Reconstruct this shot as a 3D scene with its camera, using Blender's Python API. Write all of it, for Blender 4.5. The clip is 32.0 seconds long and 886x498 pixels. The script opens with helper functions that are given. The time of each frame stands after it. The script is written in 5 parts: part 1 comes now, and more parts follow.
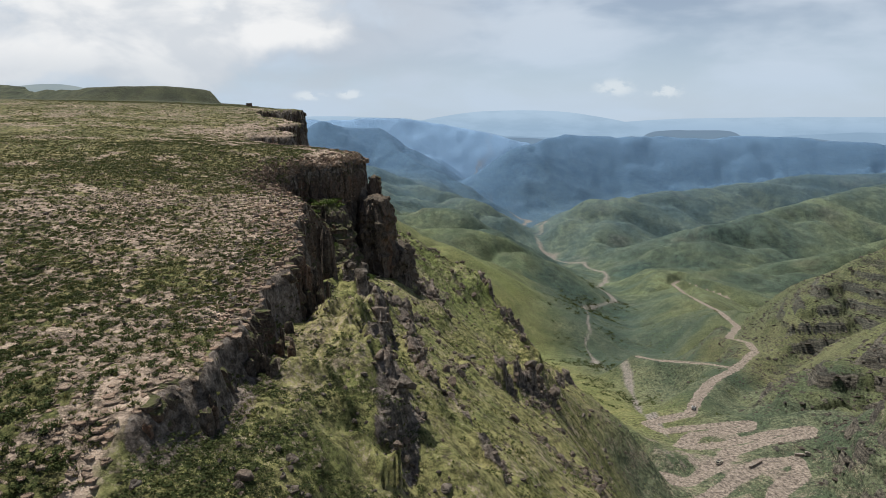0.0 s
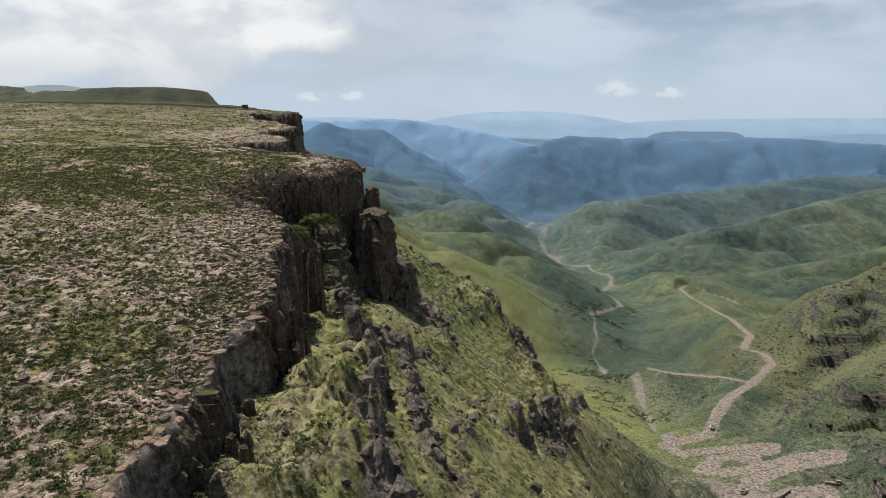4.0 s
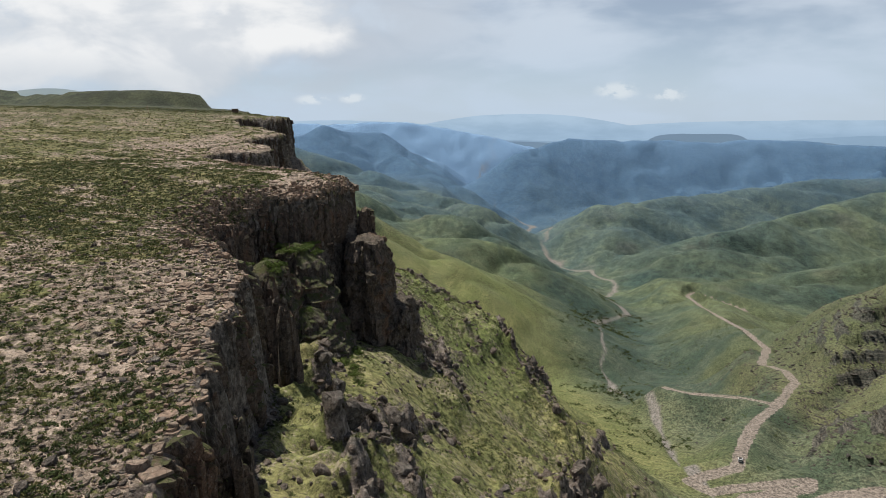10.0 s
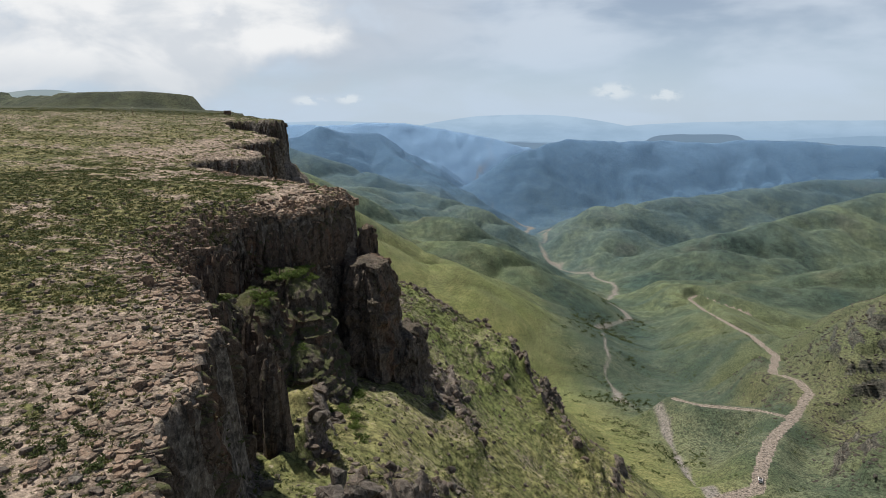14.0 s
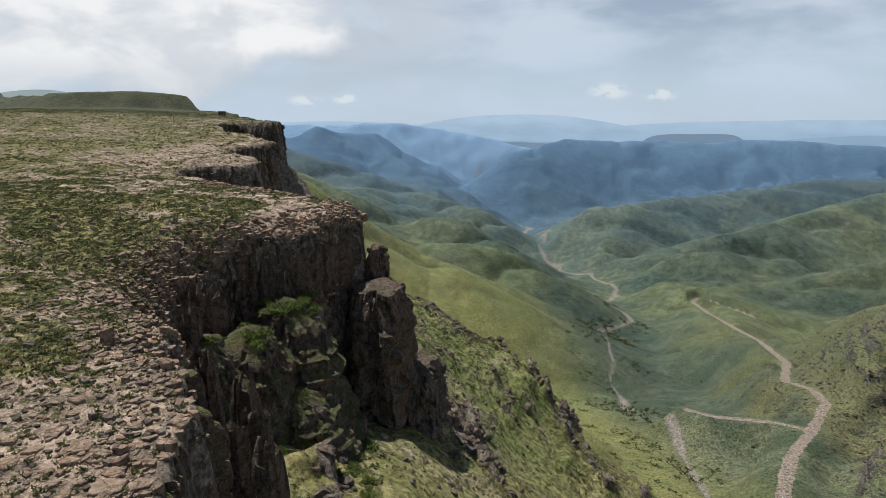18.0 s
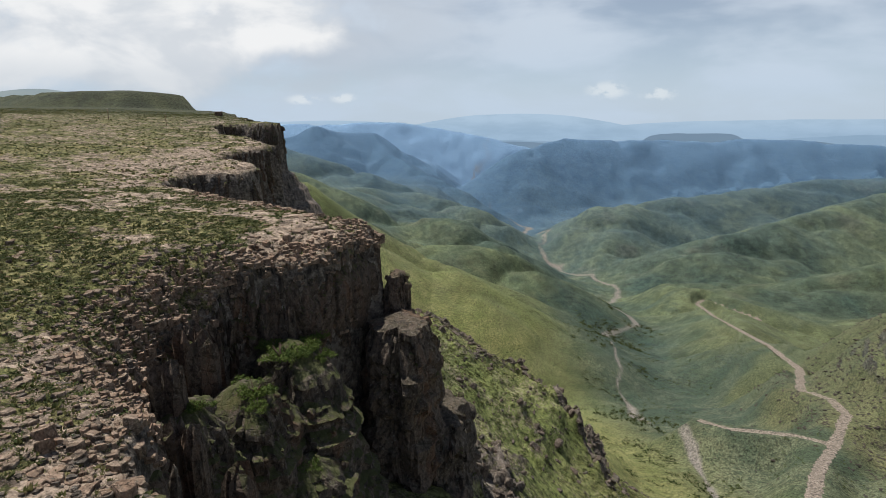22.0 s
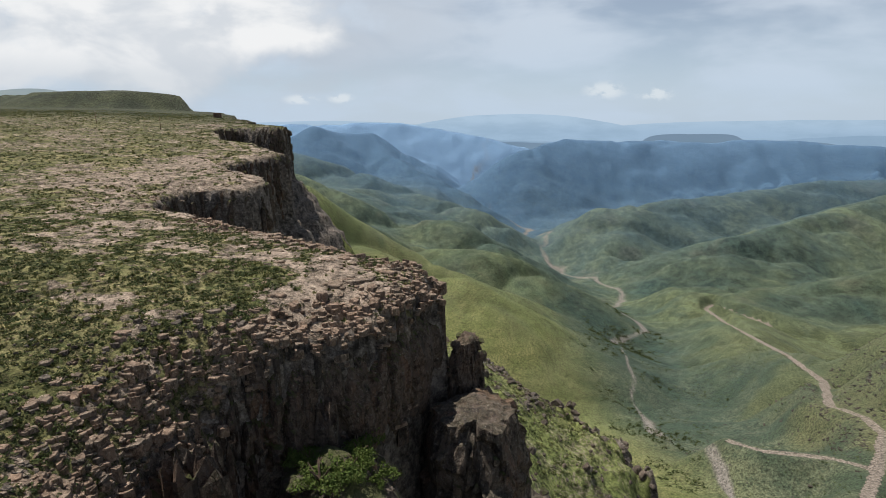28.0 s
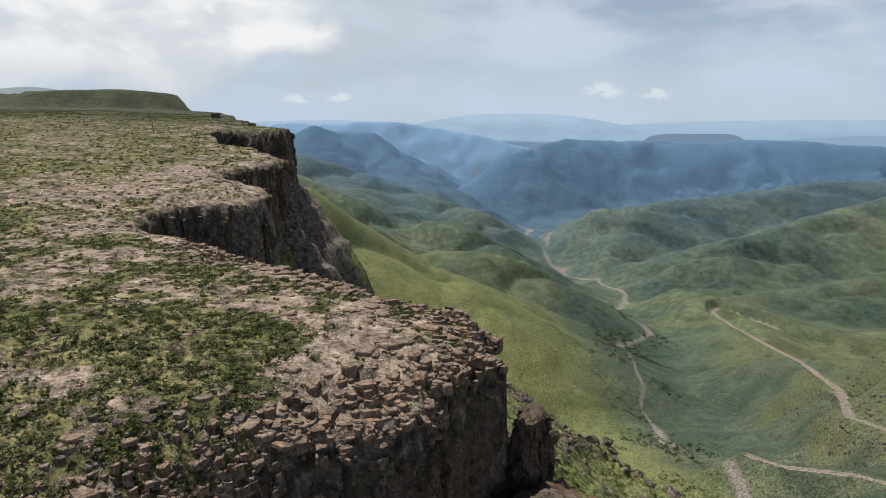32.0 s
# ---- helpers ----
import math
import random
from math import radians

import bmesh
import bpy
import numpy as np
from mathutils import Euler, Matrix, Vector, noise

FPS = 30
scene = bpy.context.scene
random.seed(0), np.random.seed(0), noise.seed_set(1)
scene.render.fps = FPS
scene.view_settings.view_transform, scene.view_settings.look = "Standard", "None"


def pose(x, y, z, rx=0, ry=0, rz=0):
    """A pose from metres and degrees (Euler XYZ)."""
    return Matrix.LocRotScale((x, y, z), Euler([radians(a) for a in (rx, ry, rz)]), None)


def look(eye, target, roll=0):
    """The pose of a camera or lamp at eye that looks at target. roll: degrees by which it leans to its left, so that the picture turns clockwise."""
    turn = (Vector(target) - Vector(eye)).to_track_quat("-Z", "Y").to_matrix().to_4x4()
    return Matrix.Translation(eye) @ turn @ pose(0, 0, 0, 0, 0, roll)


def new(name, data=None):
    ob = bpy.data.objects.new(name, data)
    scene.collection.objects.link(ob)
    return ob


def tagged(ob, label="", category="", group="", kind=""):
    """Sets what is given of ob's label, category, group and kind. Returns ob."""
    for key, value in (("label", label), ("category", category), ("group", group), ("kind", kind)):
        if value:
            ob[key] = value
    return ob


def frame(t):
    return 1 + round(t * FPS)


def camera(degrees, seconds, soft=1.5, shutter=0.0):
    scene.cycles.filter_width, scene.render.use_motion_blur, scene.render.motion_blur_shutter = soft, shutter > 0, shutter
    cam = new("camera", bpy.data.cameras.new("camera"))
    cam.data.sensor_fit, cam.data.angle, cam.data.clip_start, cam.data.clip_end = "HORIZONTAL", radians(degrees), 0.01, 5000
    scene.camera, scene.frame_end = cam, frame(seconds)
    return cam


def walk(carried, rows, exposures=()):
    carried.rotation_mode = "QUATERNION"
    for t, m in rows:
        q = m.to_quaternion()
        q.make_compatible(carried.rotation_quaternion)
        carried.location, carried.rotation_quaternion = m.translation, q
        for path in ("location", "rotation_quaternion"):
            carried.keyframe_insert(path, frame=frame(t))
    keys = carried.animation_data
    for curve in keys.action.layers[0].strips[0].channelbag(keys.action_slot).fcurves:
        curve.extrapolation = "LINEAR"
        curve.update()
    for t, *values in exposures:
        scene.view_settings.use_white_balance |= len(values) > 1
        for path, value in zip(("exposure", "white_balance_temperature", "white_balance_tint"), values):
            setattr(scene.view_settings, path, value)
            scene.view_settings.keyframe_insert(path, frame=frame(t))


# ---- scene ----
cam = camera(71.1, 32.0, 0.8)
METRES, EYE, TILT, LEAN, TURN = 140.0, 17.0, -13.3, 0.0, 0.0
ROWS = [
    (0.0, 0.0, 0.0, 0.0, -0.0, 0.0, 0.0),
    (0.5, -0.0002, 0.0164, 0.0044, 0.04, -0.01, -0.02),
    (1.0, -0.0007, 0.0331, 0.0088, 0.07, -0.0, -0.04),
    (1.5, -0.0013, 0.0501, 0.0132, 0.12, -0.01, -0.06),
    (2.0, -0.0018, 0.0662, 0.0174, 0.14, -0.01, -0.07),
    (2.5, -0.0025, 0.0833, 0.022, 0.16, -0.01, -0.08),
    (3.0, -0.0032, 0.1007, 0.0265, 0.19, 0.0, -0.09),
    (3.5, -0.0041, 0.118, 0.0309, 0.21, 0.04, -0.08),
    (5.5, -0.0075, 0.1842, 0.0476, 0.27, 0.19, 0.01),
    (6.0, -0.0085, 0.2004, 0.0517, 0.27, 0.21, 0.03),
    (6.5, -0.0096, 0.2163, 0.0559, 0.28, 0.21, 0.03),
    (7.0, -0.0107, 0.2323, 0.0599, 0.29, 0.23, 0.04),
    (7.5, -0.0118, 0.248, 0.0641, 0.3, 0.24, 0.02),
    (8.0, -0.0129, 0.2638, 0.0682, 0.3, 0.26, 0.01),
    (8.5, -0.014, 0.2794, 0.0723, 0.28, 0.27, 0.01),
    (9.0, -0.0151, 0.2949, 0.0764, 0.28, 0.3, 0.02),
    (9.5, -0.0165, 0.3104, 0.0804, 0.25, 0.31, 0.03),
    (10.0, -0.0182, 0.3258, 0.0844, 0.23, 0.32, 0.05),
    (10.5, -0.0201, 0.3411, 0.0883, 0.2, 0.33, 0.08),
    (11.0, -0.0224, 0.3564, 0.0922, 0.17, 0.35, 0.12),
    (11.5, -0.0248, 0.371, 0.0963, 0.13, 0.34, 0.11),
    (12.0, -0.0273, 0.3855, 0.1, 0.1, 0.35, 0.15),
    (12.5, -0.0301, 0.4, 0.1037, 0.07, 0.36, 0.17),
    (13.0, -0.0331, 0.4141, 0.1076, 0.03, 0.37, 0.17),
    (13.5, -0.0364, 0.4282, 0.1113, -0.01, 0.38, 0.19),
    (14.0, -0.0393, 0.4417, 0.1152, -0.04, 0.38, 0.2),
    (14.5, -0.0426, 0.4555, 0.119, -0.08, 0.38, 0.22),
    (16.5, -0.0578, 0.5115, 0.1333, -0.24, 0.38, 0.27),
    (17.0, -0.0611, 0.5247, 0.1373, -0.26, 0.38, 0.28),
    (17.5, -0.065, 0.5388, 0.1407, -0.31, 0.38, 0.28),
    (18.0, -0.0688, 0.5525, 0.1443, -0.32, 0.36, 0.3),
    (18.5, -0.0727, 0.5664, 0.1479, -0.33, 0.35, 0.3),
    (19.0, -0.0769, 0.5803, 0.1517, -0.37, 0.34, 0.3),
    (19.5, -0.0808, 0.5942, 0.1556, -0.39, 0.32, 0.31),
    (20.0, -0.0846, 0.6082, 0.1594, -0.4, 0.32, 0.31),
    (20.5, -0.0884, 0.622, 0.1633, -0.42, 0.31, 0.3),
    (21.0, -0.0926, 0.636, 0.167, -0.44, 0.31, 0.32),
    (21.5, -0.0971, 0.6496, 0.1708, -0.46, 0.29, 0.33),
    (22.0, -0.1023, 0.6639, 0.1743, -0.49, 0.29, 0.35),
    (22.5, -0.1077, 0.6778, 0.178, -0.5, 0.28, 0.34),
    (23.0, -0.1133, 0.6916, 0.1817, -0.53, 0.28, 0.35),
    (23.5, -0.1193, 0.7057, 0.1853, -0.55, 0.3, 0.36),
    (24.0, -0.1252, 0.7196, 0.1891, -0.58, 0.31, 0.36),
    (24.5, -0.131, 0.7335, 0.1928, -0.6, 0.31, 0.37),
    (25.0, -0.137, 0.7474, 0.1964, -0.63, 0.33, 0.38),
    (25.5, -0.1428, 0.7612, 0.2, -0.66, 0.33, 0.39),
    (27.5, -0.1637, 0.8159, 0.2148, -0.72, 0.32, 0.36),
    (28.0, -0.1684, 0.8295, 0.2186, -0.73, 0.3, 0.35),
    (28.5, -0.1729, 0.8433, 0.2225, -0.74, 0.3, 0.31),
    (29.0, -0.1773, 0.857, 0.2264, -0.75, 0.28, 0.31),
    (29.5, -0.1816, 0.8709, 0.2301, -0.76, 0.28, 0.33),
    (30.0, -0.186, 0.8846, 0.2338, -0.76, 0.28, 0.33),
    (30.5, -0.1903, 0.8986, 0.2377, -0.77, 0.26, 0.3),
    (31.0, -0.1944, 0.9122, 0.2415, -0.79, 0.25, 0.29),
    (31.5, -0.1986, 0.9256, 0.2452, -0.82, 0.25, 0.25),
    (32.0, -0.2025, 0.9391, 0.2489, -0.81, 0.23, 0.28),
]
walk(cam, [(t, pose(0, 0, EYE, TILT, LEAN, TURN) @ pose(METRES * x, METRES * y, METRES * z, 90 + pitch, roll, yaw)) for t, x, y, z, yaw, pitch, roll in ROWS], ((0.0, 0.29), (32.0, 0.29)))

# ---- light: high sun over the far-left shoulder of the plateau, thin bright cloud ----
SUN_TO = Vector((-0.34, 0.27, 0.90)).normalized()
sun_el = math.asin(SUN_TO.z)
sun_az = math.atan2(SUN_TO.x, SUN_TO.y)
sun = new("sun", bpy.data.lights.new("sun", "SUN"))
sun.data.energy, sun.data.angle, sun.data.color = 4.6, radians(0.6), (1.0, 0.975, 0.925)
sun.matrix_world = look((0, 0, 0), -SUN_TO)


class Nodes:
    """Short hand for building a node tree."""

    def __init__(self, tree):
        self.tree = tree

    def add(self, kind, inputs=(), **props):
        n = self.tree.nodes.new(kind)
        for k, v in props.items():
            setattr(n, k, v)
        for k, v in dict(inputs).items():
            if isinstance(v, bpy.types.NodeSocket):
                self.tree.links.new(v, n.inputs[k])
            else:
                n.inputs[k].default_value = v
        return n

    def math(self, op, a, b=0.0, c=0.0, clamp=False):
        return self.add("ShaderNodeMath", {0: a, 1: b, 2: c}, operation=op, use_clamp=clamp).outputs[0]

    def ramp(self, value, lo, hi, a=0.0, b=1.0):
        return self.add("ShaderNodeMapRange", {0: value, 1: lo, 2: hi, 3: a, 4: b}, interpolation_type="SMOOTHSTEP").outputs[0]

    def mix(self, f, a, b, blend="MIX"):
        n = self.add("ShaderNodeMix", {0: f, 6: a, 7: b}, data_type="RGBA", blend_type=blend)
        return n.outputs[2]

    def noise(self, vec, scale, detail=4.0, rough=0.55, dist=0.0):
        return self.add("ShaderNodeTexNoise", {"Vector": vec, "Scale": scale, "Detail": detail, "Roughness": rough, "Distortion": dist}).outputs[0]

    def scaled(self, vec, sx, sy, sz):
        return self.add("ShaderNodeMapping", {"Vector": vec, "Scale": (sx, sy, sz)}).outputs[0]


def rgb(r, g, b):
    return (r, g, b, 1.0)


def make_world():
    world = bpy.data.worlds.new("sky")
    scene.world = world
    world.use_nodes = True
    t = world.node_tree
    t.nodes.clear()
    n = Nodes(t)
    sky = n.add("ShaderNodeTexSky", sky_type="NISHITA", sun_disc=False, sun_elevation=sun_el, sun_rotation=sun_az, altitude=2800.0, air_density=1.0, dust_density=1.6)
    way = n.add("ShaderNodeTexCoord").outputs["Generated"]
    sep = n.add("ShaderNodeSeparateXYZ", {0: way})
    x, y, z = sep.outputs
    az = n.math("ARCTAN2", x, y)
    el = n.math("ARCSINE", z)

    def blob(a, e, ra, re, soft):
        """1 inside an ellipse in azimuth and elevation (radians), fading outwards."""
        da = n.math("DIVIDE", n.math("SUBTRACT", az, a), ra)
        de = n.math("DIVIDE", n.math("SUBTRACT", el, e), re)
        d = n.math("SQRT", n.math("ADD", n.math("MULTIPLY", da, da), n.math("MULTIPLY", de, de)))
        return n.ramp(d, 1.0 + soft, 1.0 - soft)

    flat = n.add("ShaderNodeCombineXYZ", {0: az, 1: n.math("MULTIPLY", el, 3.2), 2: 0.3}).outputs[0]
    puff = n.add("ShaderNodeCombineXYZ", {0: az, 1: n.math("MULTIPLY", el, 1.6), 2: 0.7}).outputs[0]
    streak = n.noise(flat, 4.0, 5.0, 0.5, 0.3)
    billow = n.noise(puff, 8.0, 5.0, 0.52, 0.2)
    # thin veil with blue gaps, thicker overhead
    veil = n.ramp(streak, 0.34, 0.62, 0.36, 0.94)
    col = n.mix(0.0, rgb(0, 0, 0), rgb(0, 0, 0))
    blue = n.mix(1.0, sky.outputs[0], rgb(SKY_GAIN, SKY_GAIN, SKY_GAIN), "MULTIPLY")
    col = n.mix(veil, blue, rgb(0.62, 0.70, 0.80))
    # pale air low down near the horizon
    low = n.ramp(el, 0.16, -0.02)
    col = n.mix(n.math("MULTIPLY", low, 0.75), col, rgb(0.52, 0.64, 0.78))
    # grey shelf to the side, then the bright cumulus
    shelf = n.math("MULTIPLY", blob(-0.32, 0.14, 0.34, 0.13, 0.6), n.ramp(billow, 0.30, 0.55))
    col = n.mix(n.math("MULTIPLY", shelf, 0.75), col, rgb(0.52, 0.57, 0.64))
    lump = n.noise(puff, 9.0, 5.0, 0.52, 0.3)
    shade = n.mix(n.ramp(lump, 0.34, 0.58), rgb(0.68, 0.72, 0.77), rgb(0.90, 0.91, 0.92))
    shade = n.mix(n.ramp(el, 0.035, 0.085, 0.55, 0.0), shade, rgb(0.56, 0.62, 0.69))
    rough = n.math("MULTIPLY", n.math("SUBTRACT", billow, 0.5), 1.9)
    for a, e, ra, re in ((-0.27, 0.125, 0.12, 0.050), (-0.40, 0.075, 0.125, 0.065), (-0.50, 0.140, 0.20, 0.080), (-0.60, 0.055, 0.13, 0.036)):
        heap = n.math("ADD", blob(a, e, ra, re, 0.85), n.math("MULTIPLY", rough, blob(a, e, ra * 1.5, re * 1.5, 0.8)))
        col = n.mix(n.ramp(heap, 0.25, 0.80), col, shade)
    fine = n.noise(puff, 32.0, 6.0, 0.62)
    for a, e, ra, re in ((0.262, 0.022, 0.024, 0.010), (0.335, 0.018, 0.020, 0.010), (-0.145, 0.012, 0.016, 0.006), (-0.205, 0.010, 0.020, 0.006)):
        small = n.math("MULTIPLY", blob(a, e, ra * 1.1, re * 1.1, 0.9), n.ramp(fine, 0.34, 0.58))
        col = n.mix(n.ramp(small, 0.05, 0.9, 0.0, 0.6), col, rgb(0.80, 0.85, 0.88))
    high = n.ramp(el, 0.24, 0.6, 0.0, 0.92)
    col = n.mix(high, col, blue)
    bg = n.add("ShaderNodeBackground", {0: col, 1: AIR})
    out = n.add("ShaderNodeOutputWorld")
    t.links.new(bg.outputs[0], out.inputs[0])


SKY_GAIN, AIR = 0.07, 0.80
make_world()

# ---- smooth noise over the plan ----
_rs = np.random.RandomState(7)
_lat = _rs.rand(256, 256).astype(np.float32)


def vnoise(x, y):
    xi, yi = np.floor(x), np.floor(y)
    fx, fy = x - xi, y - yi
    fx, fy = fx * fx * (3 - 2 * fx), fy * fy * (3 - 2 * fy)
    a, b = xi.astype(np.int64) & 255, yi.astype(np.int64) & 255
    a1, b1 = (a + 1) & 255, (b + 1) & 255
    return (_lat[a, b] * (1 - fx) + _lat[a1, b] * fx) * (1 - fy) + (_lat[a, b1] * (1 - fx) + _lat[a1, b1] * fx) * fy


def fbm(x, y, size, octaves=4, gain=0.5, ox=0.0):
    """About -1 to 1, largest waves of that size in metres."""
    s, amp, total = 0.0, 1.0, 0.0
    px, py = x / size + ox, y / size + 1.7 * ox
    for i in range(octaves):
        s = s + amp * (vnoise(px, py) - 0.5)
        total += amp
        px, py = 0.8 * px * 2.03 - 0.6 * py * 2.03 + 11.3, 0.6 * px * 2.03 + 0.8 * py * 2.03 + 5.1
        amp *= gain
    return 2.6 * s / total


def sstep(lo, hi, v):
    k = np.clip((v - lo) / (hi - lo), 0, 1)
    return k * k * (3 - 2 * k)


def smax(a, b, k):
    h = np.clip(0.5 + 0.5 * (a - b) / k, 0, 1)
    return b + (a - b) * h + k * h * (1 - h)


def to_line(x, y, pts):
    """Distance to a polyline, and what its points carry beyond x, y, there."""
    best = np.full(x.shape, 1e12)
    extra = [np.zeros(x.shape) for _ in pts[0][2:]]
    for p, q in zip(pts[:-1], pts[1:]):
        dx, dy = q[0] - p[0], q[1] - p[1]
        k = np.clip(((x - p[0]) * dx + (y - p[1]) * dy) / (dx * dx + dy * dy), 0, 1)
        d = (x - p[0] - k * dx) ** 2 + (y - p[1] - k * dy) ** 2
        near = d < best
        best = np.where(near, d, best)
        for i in range(len(extra)):
            extra[i] = np.where(near, p[2 + i] + k * (q[2 + i] - p[2 + i]), extra[i])
    return (np.sqrt(best), *extra)


# ---- the plan: rim of the plateau, ridges, stream and road ----
RIM = [(-70, -80), (-34, -10), (-27, 18), (-25, 34), (-23, 43), (-21, 50), (-21, 68), (-20.3, 78), (-21.5, 92), (-25, 107), (-27, 119), (-31, 130),
       (-35, 140), (-40, 148), (-44, 156), (-43, 163), (-40, 166.5), (-36, 168), (-31, 172), (-26, 177), (-22.6, 182), (-24, 189.5), (-35, 198.5),
       (-47, 207), (-60, 216), (-72, 226), (-74, 234), (-70, 240), (-60, 243), (-58, 249), (-66, 262), (-74, 273), (-66, 280),
       (-62, 286), (-75, 303), (-90, 318), (-99, 335), (-95, 343), (-78, 339), (-76, 347), (-96, 380), (-117, 412), (-108, 420), (-122, 452)]
RIM_FAR = [(-150, 515), (-172, 600), (-215, 690), (-255, 735), (-330, 800), (-480, 930), (-760, 1250), (-1400, 2000)]
STREAM = [(118, 250, -138), (113, 306, -152), (139, 430, -194), (169, 613, -251), (216, 880, -326), (266, 950, -332), (288, 1200, -373), (399, 1500, -411),
          (356, 1750, -437), (302, 2000, -454), (361, 2200, -467), (340, 2700, -490), (224, 3000, -496), (163, 3500, -461), (235, 3900, -455), (400, 4600, -414)]
ROAD = [(77, 262, -141.5), (82, 253, -141), (92, 240, -140.3), (104, 232, -140), (121, 245, -140.5), (134, 260, -142),
        (159, 273, -143), (181, 279, -144), (187, 285, -144.4), (168, 285, -144.7), (132, 272, -145.3), (116, 273, -145.8), (128, 284, -147)]
ROAD_MID = [(128, 284, -147), (157, 291, -147.5), (163, 298, -148), (137, 295, -148.5), (115, 291, -149), (109, 300, -149.5),
            (121, 306, -150), (136, 312, -150.3), (152, 338, -152.5), (173, 368, -157), (208, 408, -166), (242, 450, -171), (252, 480, -176), (255, 520, -187)]
ROAD_FAR = [(255, 520, -187), (297, 590, -203), (330, 700, -226), (357, 800, -250), (390, 950, -283), (409, 1060, -298), (431, 1080, -299), (483, 1000, -305)]
ROAD_SPUR = [(98, 212, -136.5), (126, 234, -138), (142, 246, -139), (159, 249, -139.5), (155, 238, -138.5), (137, 224, -137.6), (125, 208, -137)]
ROAD_SIDE = [(205, 405, -165), (195, 424, -170), (164, 437, -173), (155, 458, -179)]
ROAD_UP = [(492, 1300, -337), (532, 1260, -338), (553, 1220, -341)]
ROADS = ((ROAD, 3.5), (ROAD_MID, 2.9), (ROAD_FAR, 3.2), (ROAD_SPUR, 3.5), (ROAD_SIDE, 1.9), (ROAD_UP, 3.0))
# crest lines: points, side slope, roundness
RIDGES = [
    ([(420, 3300, -216), (679, 3500, -161), (1184, 3600, -185), (1766, 3600, -179), (2191, 3500, -192), (3000, 3400, -262)], 0.42, 60),
    ([(401, 2000, -377), (514, 2100, -315), (629, 2100, -303), (799, 2200, -298), (1148, 2300, -276), (1900, 2400, -234)], 0.40, 50),
    ([(629, 2100, -303), (464, 1800, -389), (398, 1650, -419)], 0.34, 40),
    ([(1700, 1900, -220), (1363, 1900, -234), (966, 1700, -270), (692, 1600, -299), (489, 1500, -380)], 0.36, 50),
    ([(1100, 1150, -225), (844, 1150, -254), (676, 1130, -273), (548, 1150, -279), (424, 1100, -306), (313, 1000, -337), (232, 900, -343)], 0.42, 30),
    ([(560, 540, -40), (381, 520, -100), (352, 520, -126), (301, 480, -143), (260, 450, -162), (232, 430, -168)], 0.62, 12),
    ([(420, 380, -80), (313, 380, -117), (252, 330, -120), (225, 330, -129), (196, 312, -139)], 0.62, 10),
    ([(300, 240, -50), (208, 234, -92), (188, 226, -108), (176, 210, -124)], 0.8, 6),
    ([(-150, 760, -70), (-17, 750, -149), (45, 720, -187), (111, 704, -216), (152, 690, -252)], 0.38, 24),
    ([(-250, 1100, -130), (-65, 1100, -200), (71, 1000, -199), (111, 985, -226), (150, 965, -270), (196, 955, -312)], 0.38, 30),
    ([(-400, 1700, -150), (-147, 1700, -270), (24, 1600, -268), (120, 1500, -293), (225, 1410, -367), (258, 1385, -400)], 0.44, 42),
    ([(-700, 2500, -100), (-271, 2400, -234), (-48, 2200, -294), (89, 2100, -299), (178, 2000, -349), (277, 1900, -412)], 0.45, 50),
    ([(-1000, 3400, -150), (-744, 3400, -132), (-650, 3400, -81), (-545, 3500, -115), (-373, 3500, -124), (-280, 3300, -216), (-65, 3000, -297), (118, 2800, -365)], 0.42, 30),
    ([(-1300, 4300, -110), (-553, 4300, -96), (-246, 4300, -96), (62, 4300, -134), (552, 4200, -234)], 0.45, 30),
]
MESA = [(-2200, 2300, 108), (-1500, 1800, 72), (-1100, 1650, 62), (-860, 1500, 55), (-650, 1250, 46), (-480, 1000, 40), (-380, 850, 39), (-335, 800, 37)]


def plateau_height(x, y, s):
    base = np.interp(y, [-100, 20, 36, 43, 48, 70, 100, 140, 180, 230, 280, 340, 480, 620, 760, 1500, 3000], [-50, -18, -10.6, -6.8, -6.2, -6.0, -3.4, -0.4, 2.6, 4.6, 7.5, 12.8, 13.0, 13.5, 16, 20, 20])
    z = base + 0.055 * np.minimum(s, 70) + 0.02 * np.clip(s - 70, 0, 120)
    d, mz = to_line(x, y, MESA)
    d = np.maximum(d + 34 * fbm(x, y, 110, 4, 0.55, 66.0), 0)
    mz = mz - 4 * np.exp(-s / 15.0)
    z = np.maximum(z, mz - 0.05 * np.minimum(d, 70) - 0.38 * np.maximum(d - 70, 0))
    z = z - 5.5 * np.exp(-s / 4.5) * sstep(134, 145, y) * sstep(171, 164, y) * (0.6 + 0.8 * vnoise(x / 4, y / 4))
    z = z - 1.7 * np.exp(-s / 2.4) * sstep(105, 140, y) * sstep(330, 230, y) * (0.4 + 1.2 * vnoise(x / 5, y / 5))
    z = z + 0.55 * fbm(x, y, 26, 3) + 0.22 * fbm(x, y, 5, 3, 0.6, 3.3)
    return z


